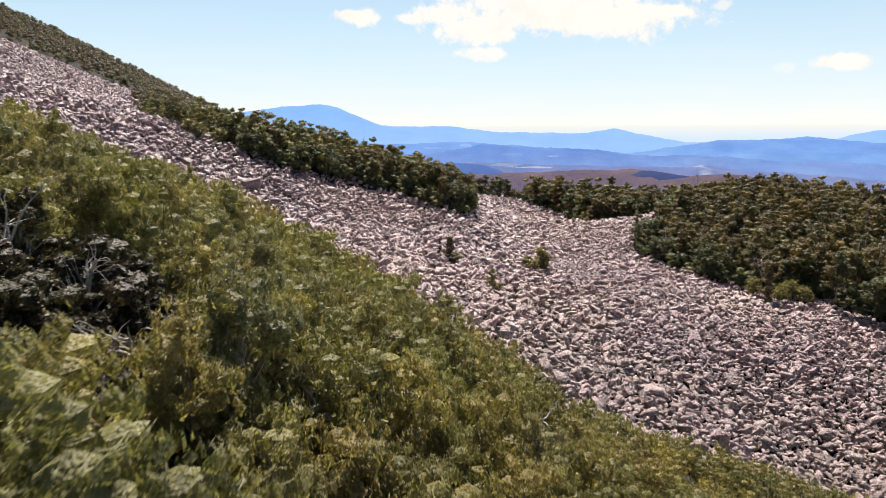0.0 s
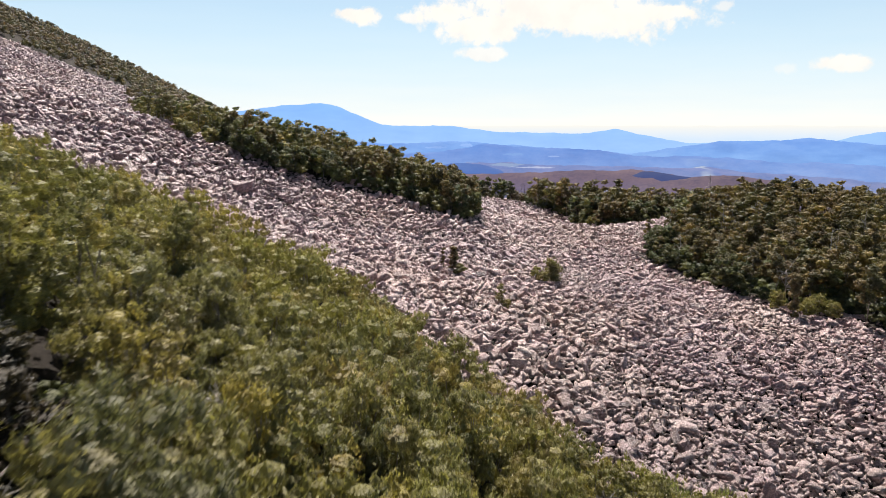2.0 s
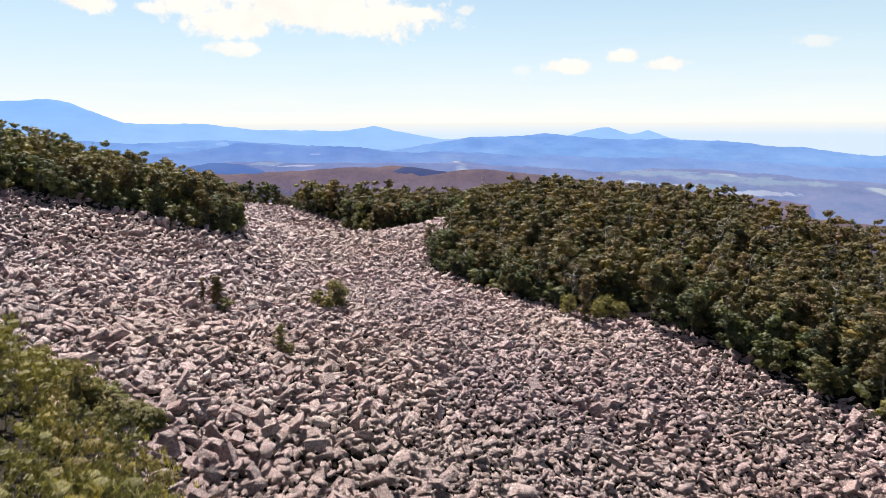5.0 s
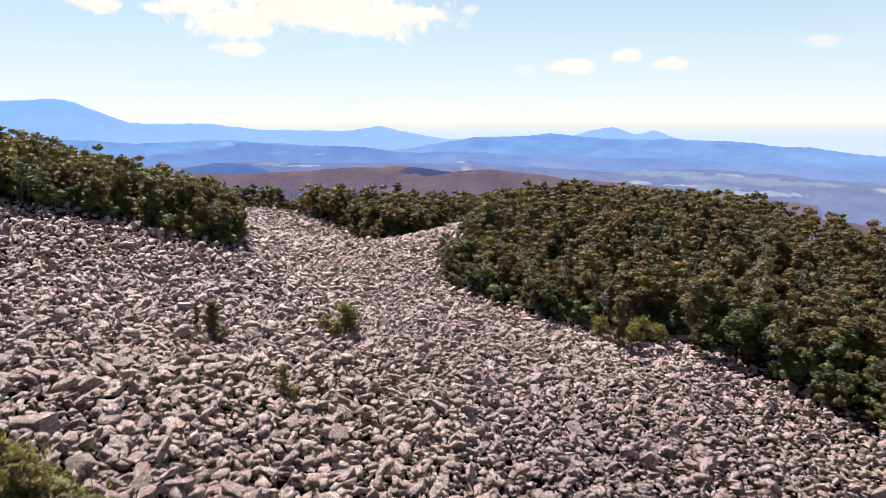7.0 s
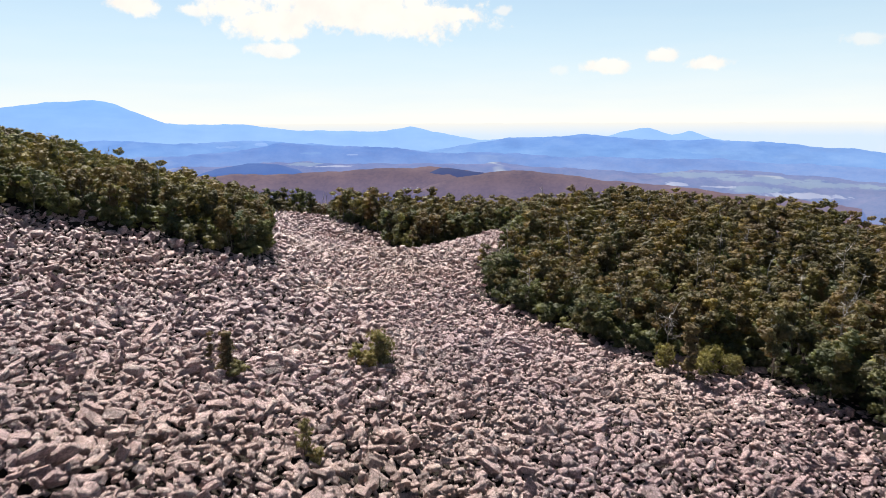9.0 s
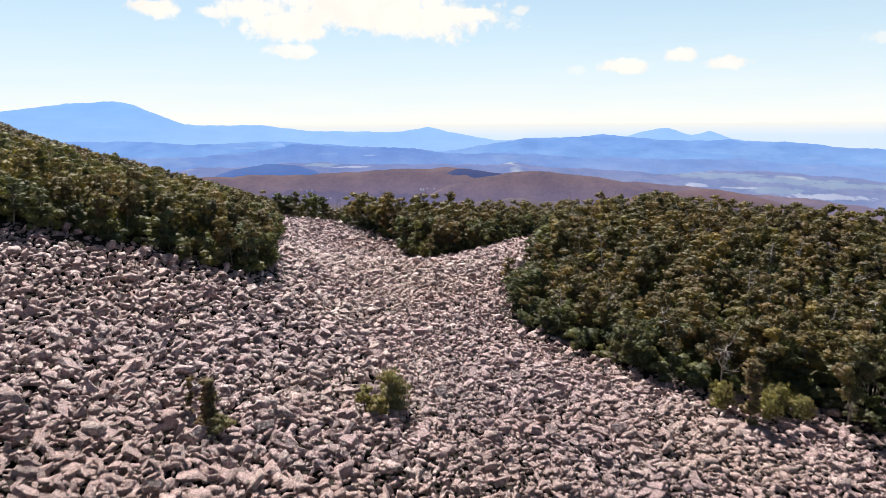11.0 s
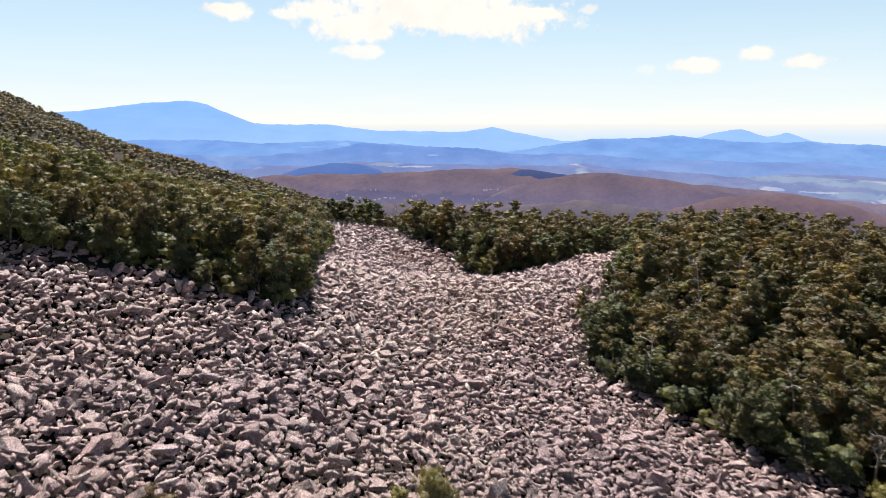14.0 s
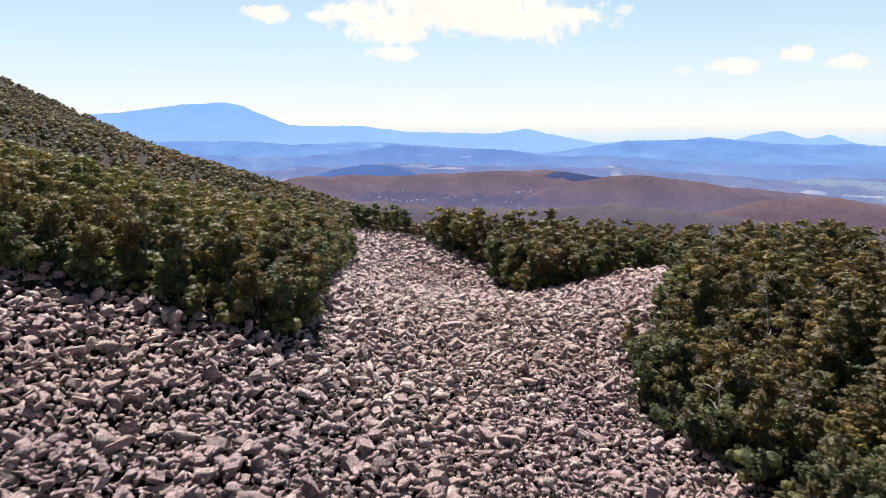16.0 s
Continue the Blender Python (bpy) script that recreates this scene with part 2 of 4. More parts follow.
ROCK = rock_material("dolerite", False)
ROCK_ONE = rock_material("dolerite_single", True)
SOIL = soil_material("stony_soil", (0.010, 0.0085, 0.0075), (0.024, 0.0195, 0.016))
LEAF_TREE = leaf_material("gum_leaves", [(0.0, (0.062, 0.054, 0.03)), (0.5, (0.12, 0.101, 0.052)), (1.0, (0.21, 0.172, 0.084))], (0.132, 0.092, 0.054), cell_scale=0.34)
LEAF_DARK = leaf_material("dark_leaves", [(0.0, (0.048, 0.057, 0.036)), (0.5, (0.09, 0.102, 0.06)), (1.0, (0.16, 0.172, 0.098))], (0.135, 0.124, 0.055), cell_scale=0.34)
LEAF_HEATH = leaf_material("heath_leaves", [(0.0, (0.115, 0.1, 0.052)), (0.5, (0.2, 0.172, 0.084)), (1.0, (0.325, 0.28, 0.138))], (0.22, 0.195, 0.078), 0.16, 0.36, 18.0, vary=0.6)
LEAF_MIX = leaf_material("slope_leaves", [(0.0, (0.08, 0.083, 0.04)), (0.5, (0.145, 0.142, 0.064)), (1.0, (0.24, 0.22, 0.095))], (0.175, 0.128, 0.074), 0.05, cell_scale=0.34)
# dark twigs, coloured blacker still to stand in for shade in the hollow
LEAF_HOLLOW_SHADE = leaf_material("hollow_shade_leaves", [(0.0, (0.022, 0.018, 0.016)), (0.5, (0.04, 0.032, 0.025)), (1.0, (0.075, 0.058, 0.042))], (0.055, 0.047, 0.028))
LEAF_BRONZE = leaf_material("bronze_leaves", [(0.0, (0.075, 0.06, 0.045)), (0.5, (0.14, 0.108, 0.074)), (1.0, (0.24, 0.185, 0.12))], (0.17, 0.13, 0.075), vary=0.5)
LEAF_FAR = leaf_material("mountain_leaves", [(0.0, (0.05, 0.05, 0.036)), (0.5, (0.095, 0.085, 0.058)), (1.0, (0.16, 0.135, 0.09))], (0.14, 0.095, 0.08), 0.03)
LEAF_GREY = leaf_material("grey_leaves", [(0.0, (0.11, 0.1, 0.058)), (0.5, (0.195, 0.175, 0.096)), (1.0, (0.32, 0.285, 0.165))], (0.22, 0.192, 0.09), 0.2, 0.34, 16.0, vary=0.6)
BARK = bark_material("grey_bark", (0.09, 0.075, 0.062), (0.30, 0.27, 0.235))
DEAD = bark_material("bleached_wood", (0.22, 0.20, 0.185), (0.46, 0.43, 0.40))
STRAW = leaf_material("dry_grass", [(0.0, (0.16, 0.15, 0.06)), (1.0, (0.32, 0.29, 0.13))], (0.24, 0.23, 0.08))

# ---------------------------------------------------------------- the lie of the land
LAND = [-16.67, -18.69, -5.06, -6.62, 13.65, -10.28, 16.04, -5.0, -10.48, -7.09, 0.97, -1.92, -1.24, -3.31, -8.69, -4.98, -3.69, 5.67, 5.38, -9.13, 14.19, -5.52, 19.85, 9.79, -11.39, -2.36, 11.36]
MOUNDS = [(0, 40), (40, 60), (-25, 85), (10, 95), (45, 110), (-20, 145), (20, 140), (-50, 135), (0, 180), (60, 160), (-35, 180), (45, 220), (15, 245), (60, 330), (-30, 370), (100, 170), (-15, 30), (-120, 280), (-200, 340), (120, 260)]


def soft_over(v, w):
    return w * np.logaddexp(0, v / w)


def smooth(a, b, v):
    t = np.clip((v - a) / (b - a), 0, 1)
    return t * t * (3 - 2 * t)


def height(x, y):
    """Height of the ground: a mountain flank, a gully and a knoll, falling to a valley."""
    x, y = np.asarray(x, float), np.asarray(y, float)
    terms = [1 + 0 * x, x / 50, y / 100, soft_over(-x - 70, 40) / 50, soft_over(-x - 230, 40) / 50, soft_over(y - 300, 60) / 100, soft_over(x - 60, 30) / 50]
    for i, (cx, cy) in enumerate(MOUNDS):
        s = 30 if i < 13 else 60
        terms.append(np.exp(-((x - cx) ** 2 + (y - cy) ** 2) / (2 * s * s)))
    h = sum(c * t for c, t in zip(LAND, terms))
    h = h + 1.6 * np.exp(-((x + 18) / 22) ** 2 - ((y - 30) / 22) ** 2)
    far = smooth(520, 1150, np.hypot(x + 100, y - 200))
    return np.clip(h, -150, 170) * (1 - far) - 440 * far


# the boulder field's lower edge, west to east, and then its upper edge, back east to west
LOWER = [(-330, 230), (-140, 112), (-90, 84), (-60, 68), (-46, 62), (-38, 62), (-33, 67), (-27, 71), (-21, 75), (-15.5, 71), (-12, 62), (-8, 54), (-4, 50), (1, 50), (8, 55), (20, 59), (36, 61), (60, 58), (85, 47)]
UPPER = [(61, 99), (58, 105.6), (55, 118.6), (50, 127), (41, 133), (33, 144), (27.4, 156), (24, 162), (26.5, 180), (39, 201), (50, 230), (54, 254), (45, 256), (30, 246), (18.5, 240), (15, 260), (11.5, 276), (-3, 297), (-14, 309),
         (-25, 309), (-26, 292), (-21, 270), (-16, 213), (-14, 184), (-12.5, 169), (-20, 166), (-30, 167), (-43, 164), (-62, 161), (-79, 172), (-93, 178), (-135, 240), (-218, 373), (-260, 350), (-330, 380)]


def in_field(x, y):
    """Whether points lie on the boulder field, by crossing count."""
    x, y = np.asarray(x, float), np.asarray(y, float)
    ring = LOWER + UPPER
    inside = np.zeros(x.shape, bool)
    for (ax, ay), (bx, by) in zip(ring, ring[1:] + ring[:1]):
        if ay != by:
            cross = ((ay > y) != (by > y)) & (x < (bx - ax) * (y - ay) / (by - ay) + ax)
            inside ^= cross
    return inside


def field_edge(x, y):
    """Distance to the nearest edge of the boulder field."""
    x, y = np.asarray(x, float), np.asarray(y, float)
    best = np.full(x.shape, 1e9)
    ring = LOWER + UPPER
    for (ax, ay), (bx, by) in zip(ring, ring[1:] + ring[:1]):
        dx, dy = bx - ax, by - ay
        t = np.clip(((x - ax) * dx + (y - ay) * dy) / (dx * dx + dy * dy), 0, 1)
        best = np.minimum(best, np.hypot(x - ax - t * dx, y - ay - t * dy))
    return best


def below_field(x, y):
    """On the near, scrub-covered side of the lower edge."""
    xs, ys = zip(*LOWER)
    return np.asarray(y) < np.interp(x, xs, ys)


def mesh_from(name, verts, faces, mat, flat=True):
    """A mesh from arrays of vertices and of equal-sided faces."""
    me = bpy.data.meshes.new(name)
    verts, faces = np.asarray(verts, np.float32), np.asarray(faces, np.int32)
    n, k = faces.shape
    me.vertices.add(len(verts))
    me.vertices.foreach_set("co", verts.ravel())
    me.loops.add(n * k)
    me.loops.foreach_set("vertex_index", faces.ravel())
    me.polygons.add(n)
    me.polygons.foreach_set("loop_start", np.arange(0, n * k, k, dtype=np.int32))
    me.polygons.foreach_set("use_smooth", np.full(n, not flat) if isinstance(flat, bool) else ~flat)
    me.update(calc_edges=True)
    me.materials.append(mat)
    return me


def part(name, me, parent, label=""):
    ob = new(name, me)
    ob.parent = parent
    return tagged(ob, label) if label else ob


def grid_faces(nx, ny):
    i = np.arange(nx * ny).reshape(ny, nx)
    return np.stack([i[:-1, :-1], i[:-1, 1:], i[1:, 1:], i[1:, :-1]], -1).reshape(-1, 4)


def build_ground():
    grow = 312 * 1.11 ** np.arange(0, 27)
    xs = np.concatenate([-grow[::-1], np.arange(-308, 309, 4.0), grow])
    ys = np.concatenate([-grow[::-1], np.arange(-308, 609, 4.0), 612 * 1.11 ** np.arange(0, 20)])
    X, Y = np.meshgrid(xs, ys)
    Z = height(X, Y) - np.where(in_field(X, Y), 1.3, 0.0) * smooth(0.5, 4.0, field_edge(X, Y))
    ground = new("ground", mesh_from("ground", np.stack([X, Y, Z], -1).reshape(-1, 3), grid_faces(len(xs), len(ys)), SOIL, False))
    tagged(ground, "dark stony soil of the mountain slope under scrub and boulders", "ground", kind="structure")


build_ground()


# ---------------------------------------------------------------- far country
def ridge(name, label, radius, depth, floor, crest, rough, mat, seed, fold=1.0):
    """A range of hills: a strip of relief round the place at that radius. crest: its summits and saddles, traced from
    the camera's view, azimuth and height in degrees.
    """
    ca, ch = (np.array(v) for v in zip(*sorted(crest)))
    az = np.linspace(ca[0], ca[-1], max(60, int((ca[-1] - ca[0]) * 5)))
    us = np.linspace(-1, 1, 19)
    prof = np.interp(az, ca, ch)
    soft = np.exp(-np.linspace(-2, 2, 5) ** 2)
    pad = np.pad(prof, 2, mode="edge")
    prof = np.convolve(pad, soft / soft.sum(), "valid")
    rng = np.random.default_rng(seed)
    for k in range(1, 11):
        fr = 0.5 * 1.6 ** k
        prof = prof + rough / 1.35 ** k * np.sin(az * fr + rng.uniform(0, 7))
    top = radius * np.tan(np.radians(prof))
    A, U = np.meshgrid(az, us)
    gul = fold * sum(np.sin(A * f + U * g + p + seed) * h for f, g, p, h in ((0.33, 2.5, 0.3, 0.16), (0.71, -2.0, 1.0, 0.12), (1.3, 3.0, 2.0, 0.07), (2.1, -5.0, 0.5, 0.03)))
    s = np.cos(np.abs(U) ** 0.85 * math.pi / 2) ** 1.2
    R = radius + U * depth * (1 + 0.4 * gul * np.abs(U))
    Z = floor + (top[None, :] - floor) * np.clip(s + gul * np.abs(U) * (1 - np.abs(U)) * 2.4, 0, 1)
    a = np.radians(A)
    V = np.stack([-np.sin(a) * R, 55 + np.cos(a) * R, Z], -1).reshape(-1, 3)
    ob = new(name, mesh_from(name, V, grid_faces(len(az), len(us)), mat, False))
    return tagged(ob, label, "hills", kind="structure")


# these surfaces glow by themselves, as a stand-in for haze
AIR_FAR = painted_haze_material("air_far", (0.2, 0.25, 0.3), (0.25, 0.3, 0.35), (0.705, 0.715, 0.68), 0.95, 0.0, 0.004, (0.52, 0.64, 0.77), (-85.0, -5.0))
# tints of the fields, and a painted shade that lies over the town
GRASS, PALE, TOWN_SHADE = (0.2, 0.24, 0.15), (0.42, 0.42, 0.36), (0.02, 0.035, 0.05)
AIR_RANGE = painted_haze_material("air_range", (0.05, 0.07, 0.07), (0.12, 0.12, 0.1), (0.205, 0.42, 0.85), 0.9, 0.0, 0.004, (0.28, 0.48, 0.84), (-130.0, 130.0))
AIR_HILLS = painted_haze_material("air_hills", (0.05, 0.06, 0.05), (0.14, 0.13, 0.09), (0.135, 0.30, 0.72), 0.84, 0.25, 0.005, (0.19, 0.37, 0.75), (-170.0, -60.0), [(7.6, -1.75, 0.9, 0.10, PALE), (5.2, -1.6, 0.5, 0.14, PALE), (-30, -2.3, 2.0, 0.1, GRASS)])
AIR_WOODED = painted_haze_material("air_wooded", (0.04, 0.05, 0.05), (0.14, 0.12, 0.09), (0.12, 0.26, 0.65), 0.82, 0.4, 0.007, (0.19, 0.32, 0.66), (-220.0, -110.0), [(1.5, -2.3, 0.8, 0.12, GRASS), (-2.0, -2.45, 0.5, 0.08, PALE)])
AIR_BLUE = painted_haze_material("air_blue", (0.03, 0.04, 0.03), (0.07, 0.07, 0.05), (0.095, 0.185, 0.50), 0.75, 0.0, 0.008)
AIR_VALLEY = painted_haze_material("air_valley", (0.05, 0.06, 0.05), (0.15, 0.12, 0.10), (0.135, 0.215, 0.53), 0.7, 0.9, 0.009, (0.17, 0.25, 0.52), (-260.0, -180.0),
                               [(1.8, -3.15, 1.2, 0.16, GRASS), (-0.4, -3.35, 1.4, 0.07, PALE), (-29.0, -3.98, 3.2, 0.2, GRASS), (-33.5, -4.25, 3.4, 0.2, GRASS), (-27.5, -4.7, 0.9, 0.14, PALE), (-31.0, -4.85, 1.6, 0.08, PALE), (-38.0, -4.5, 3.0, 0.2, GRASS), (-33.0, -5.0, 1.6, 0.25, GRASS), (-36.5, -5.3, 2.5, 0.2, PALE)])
AIR_BROWN = painted_haze_material("air_brown", (0.05, 0.045, 0.035), (0.17, 0.12, 0.085), (0.13, 0.104, 0.175), 0.7, 0.0, 0.009, (0.155, 0.145, 0.27), (-290.0, -200.0), [(3.5, -5.7, 3.6, 0.5, TOWN_SHADE), (-4.0, -5.9, 4.5, 0.45, TOWN_SHADE)])
AIR_TOWN = painted_haze_material("air_town", (0.3, 0.3, 0.29), (0.6, 0.58, 0.55), (0.2, 0.22, 0.33), 0.72, 0.0, 0.05)
AIR_SHADE = painted_haze_material("air_shade", (0.02, 0.025, 0.02), (0.04, 0.045, 0.03), (0.06, 0.085, 0.23), 0.75)
AIR_NEAR = painted_haze_material("air_near", (0.07, 0.055, 0.045), (0.17, 0.115, 0.085), (0.125, 0.095, 0.155), 0.68, 0.0, 0.011)
AIR_WOODS = painted_haze_material("air_woods", (0.06, 0.055, 0.05), (0.15, 0.12, 0.10), (0.1, 0.095, 0.165), 0.62, 0.0, 0.012)

# thin glowing strip matched to the low sky, in place of horizon haze
ridge("backdrop_plain", "pale plain on the horizon, glowing as painted haze", 4780, 60, -300, [(-75, -0.02), (0, 0.0), (75, 0.0)], 0.015, AIR_FAR, 1)
ridge("backdrop_range", "blue mountain range in painted distant haze", 4450, 280, -320,
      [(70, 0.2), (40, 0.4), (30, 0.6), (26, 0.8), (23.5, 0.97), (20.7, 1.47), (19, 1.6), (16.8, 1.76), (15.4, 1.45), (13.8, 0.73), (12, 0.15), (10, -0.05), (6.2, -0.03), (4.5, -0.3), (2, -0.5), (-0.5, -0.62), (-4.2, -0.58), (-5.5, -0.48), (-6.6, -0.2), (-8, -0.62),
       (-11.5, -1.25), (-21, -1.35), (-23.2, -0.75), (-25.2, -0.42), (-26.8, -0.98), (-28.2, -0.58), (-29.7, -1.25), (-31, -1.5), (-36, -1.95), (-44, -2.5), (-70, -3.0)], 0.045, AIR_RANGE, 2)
ridge("backdrop_hills", "wooded hills beyond the valley, painted haze-blue", 4050, 320, -330,
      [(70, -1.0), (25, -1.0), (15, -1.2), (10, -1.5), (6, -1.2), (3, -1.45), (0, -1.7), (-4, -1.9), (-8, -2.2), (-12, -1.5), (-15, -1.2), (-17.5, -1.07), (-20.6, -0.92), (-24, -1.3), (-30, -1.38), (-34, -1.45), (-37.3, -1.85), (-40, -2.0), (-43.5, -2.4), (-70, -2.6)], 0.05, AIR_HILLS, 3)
ridge("backdrop_wooded_hills", "wooded hills with pale clearings, painted haze-blue", 3600, 380, -330,
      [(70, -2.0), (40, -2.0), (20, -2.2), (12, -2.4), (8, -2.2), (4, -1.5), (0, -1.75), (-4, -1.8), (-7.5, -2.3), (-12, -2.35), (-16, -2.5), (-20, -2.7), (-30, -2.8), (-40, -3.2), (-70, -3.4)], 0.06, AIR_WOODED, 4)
ridge("backdrop_valley", "farmland valley with pale fields and painted haze", 3300, 700, -360, [(70, -3.3), (14, -3.4), (8, -3.2), (2, -3.0), (-4, -3.2), (-10, -3.2), (-18, -3.5), (-25, -3.9), (-30, -3.65), (-36, -3.85), (-45, -4.4), (-70, -5)], 0.05, AIR_VALLEY, 5)
ridge("backdrop_blue_hill", "wooded hill in the valley, painted dark haze-blue", 3000, 150, -330, [(11, -4.6), (10, -3.8), (8.5, -3.35), (6.3, -3.0), (4, -3.15), (2.3, -3.6), (1.5, -4.5)], 0.03, AIR_BLUE, 6)
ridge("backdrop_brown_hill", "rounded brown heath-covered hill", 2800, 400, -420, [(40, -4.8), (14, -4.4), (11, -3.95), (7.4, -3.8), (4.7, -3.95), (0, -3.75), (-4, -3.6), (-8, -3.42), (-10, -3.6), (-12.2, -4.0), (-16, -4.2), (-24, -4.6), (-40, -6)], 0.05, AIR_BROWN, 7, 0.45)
# separate strip coloured dark to stand in for the hill's shaded side
ridge("backdrop_shaded_hill", "flank of a brown hill, dark with painted shade", 2740, 160, -420, [(-7.4, -4.6), (-8.0, -3.95), (-8.8, -3.6), (-9.8, -3.6), (-11.2, -3.78), (-12.6, -3.95), (-14.2, -4.3), (-15.0, -4.6)], 0.02, AIR_SHADE, 8)
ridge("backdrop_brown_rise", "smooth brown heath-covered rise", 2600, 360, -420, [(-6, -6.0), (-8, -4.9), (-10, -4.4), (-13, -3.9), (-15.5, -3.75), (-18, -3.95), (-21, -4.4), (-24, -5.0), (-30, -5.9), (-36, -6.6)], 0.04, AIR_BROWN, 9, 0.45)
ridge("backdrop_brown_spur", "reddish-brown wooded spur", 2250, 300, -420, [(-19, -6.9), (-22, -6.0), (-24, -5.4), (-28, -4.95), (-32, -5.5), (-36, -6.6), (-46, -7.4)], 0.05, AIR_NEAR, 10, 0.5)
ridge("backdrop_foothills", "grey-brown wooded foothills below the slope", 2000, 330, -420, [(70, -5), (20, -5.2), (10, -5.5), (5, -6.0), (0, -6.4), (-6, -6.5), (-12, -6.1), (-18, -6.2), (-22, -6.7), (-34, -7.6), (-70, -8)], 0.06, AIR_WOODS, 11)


def build_town():
    """Houses of a far town, on the near flank of the brown hill."""
    hill = bpy.data.objects["backdrop_brown_hill"].data
    V = np.array([v.co[:] for v in hill.vertices])
    az = np.degrees(np.arctan2(-V[:, 0], V[:, 1] - 55))
    el = np.degrees(np.arctan2(V[:, 2], np.hypot(V[:, 0], V[:, 1] - 55)))
    spots = V[(az > -8) & (az < 6) & (el > -6.2) & (el < -5.1)]
    rng = np.random.default_rng(404)
    boxes = []
    for k in rng.choice(len(spots), min(110, len(spots)), replace=False):
        p = spots[k] + rng.normal(0, 9, 3) * np.array([1, 1, 0])
        w, d, h = rng.uniform(1.5, 4), rng.uniform(2, 4), rng.uniform(1.6, 2.8)
        a = rng.uniform(0, 3)
        B = np.array([(sx * w, sy * d, z) for z in (-4, h) for sx, sy in ((-1, -1), (1, -1), (1, 1), (-1, 1))] + [(-w, 0, h * 1.5), (w, 0, h * 1.5)])
        B[:, :2] = B[:, :2] @ np.array([[math.cos(a), math.sin(a)], [-math.sin(a), math.cos(a)]])
        F = np.array([(0, 1, 5), (0, 5, 4), (1, 2, 6), (1, 6, 5), (2, 3, 7), (2, 7, 6), (3, 0, 4), (3, 4, 7), (4, 5, 9), (4, 9, 8), (7, 8, 9), (7, 9, 6), (4, 8, 7), (5, 6, 9)])
        boxes.append((B + p, F))
    V, F = np.concatenate([b[0] for b in boxes]), np.concatenate([b[1] + 10 * i for i, b in enumerate(boxes)])
    tagged(new("backdrop_town", mesh_from("backdrop_town", V, F, AIR_TOWN)), "pale house roofs of a small town under painted valley haze", "town", kind="stuff")


build_town()


# ---------------------------------------------------------------- boulders
def rock_templates(rng, count):
    """Angular, slabby blocks: hulls of points in a box, as triangle arrays."""
    out = []
    for c in range(count):
        bm = bmesh.new()
        sz = np.array([1.1, rng.uniform(0.5, 0.85), rng.uniform(0.26, 0.5)])
        if c % 5 < 1:
            # a craggy lump
            bmesh.ops.create_icosphere(bm, subdivisions=1, radius=0.5)
            spin = Euler(rng.uniform(0, 6.3, 3)).to_matrix()
            for v in bm.verts:
                p = np.array(spin @ v.co)
                p = np.sign(p) * np.abs(p / 0.5) ** 0.75 * 0.5
                v.co = Vector(p * sz * rng.uniform(0.72, 1.18))
            bm.verts.index_update()
            out.append((np.array([v.co[:] for v in bm.verts]), np.array([[v.index for v in f.verts] for f in bm.faces])))
            bm.free()
            continue
        # a joint block with broken corners
        for k in range(8):
            p = np.array([(k & 1) * 2 - 1, (k >> 1 & 1) * 2 - 1, (k >> 2) * 2 - 1], float)
            p *= rng.uniform(0.42, 1.0, 3)
            bm.verts.new(p * sz * 0.5)
        for k in range(3):
            p = rng.normal(size=3)
            bm.verts.new(p / np.linalg.norm(p) * sz * rng.uniform(0.46, 0.6))
        bmesh.ops.convex_hull(bm, input=bm.verts)
        bmesh.ops.delete(bm, geom=[v for v in bm.verts if not v.link_faces], context="VERTS")
        bmesh.ops.triangulate(bm, faces=bm.faces)
        bm.verts.ensure_lookup_table()
        bm.verts.index_update()
        V = np.array([v.co[:] for v in bm.verts])
        F = np.array([[v.index for v in f.verts] for f in bm.faces])
        bm.free()
        out.append((V, F))
    return out


def turns(rng, n, tilt, swing=0):
    """Random turns: a tilt of that spread in degrees, then any heading, or one within a swing of the slope's grain."""
    h = np.radians(rng.normal(-12, swing, n)) + math.pi * rng.integers(0, 2, n) if swing else rng.uniform(0, 2 * math.pi, n)
    a, b = np.radians(rng.normal(0, tilt, n)), np.radians(rng.normal(0, tilt, n))
    ca, sa, cb, sb, ch, sh = np.cos(a), np.sin(a), np.cos(b), np.sin(b), np.cos(h), np.sin(h)
    o, i = np.zeros(n), np.ones(n)
    rx = np.stack([i, o, o, o, ca, -sa, o, sa, ca], -1).reshape(n, 3, 3)
    ry = np.stack([cb, o, sb, o, i, o, -sb, o, cb], -1).reshape(n, 3, 3)
    rz = np.stack([ch, -sh, o, sh, ch, o, o, o, i], -1).reshape(n, 3, 3)
    return rz @ rx @ ry


def scatter(rng, x0, x1, y0, y1, step, jitter=0.5):
    X, Y = np.meshgrid(np.arange(x0, x1, step), np.arange(y0, y1, step))
    X, Y = X.ravel(), Y.ravel()
    return X + rng.uniform(-jitter, jitter, X.size) * step, Y + rng.uniform(-jitter, jitter, X.size) * step


def stack(templates, pick, place, turn, size):
    """Copies of the templates as one pair of arrays."""
    Vs, Fs, base = [], [], 0
    for k, (V, F) in enumerate(templates):
        idx = np.nonzero(pick == k)[0]
        if not idx.size:
            continue
        W = np.einsum("nij,vj->nvi", turn[idx], V) * size[idx][:, None, None] + place[idx][:, None, :]
        G = F[None] + (np.arange(idx.size) * len(V))[:, None, None] + base
        Vs.append(W.reshape(-1, 3))
        Fs.append(G.reshape(-1, F.shape[1]))
        base += W.shape[0] * W.shape[1]
    return np.concatenate(Vs), np.concatenate(Fs)


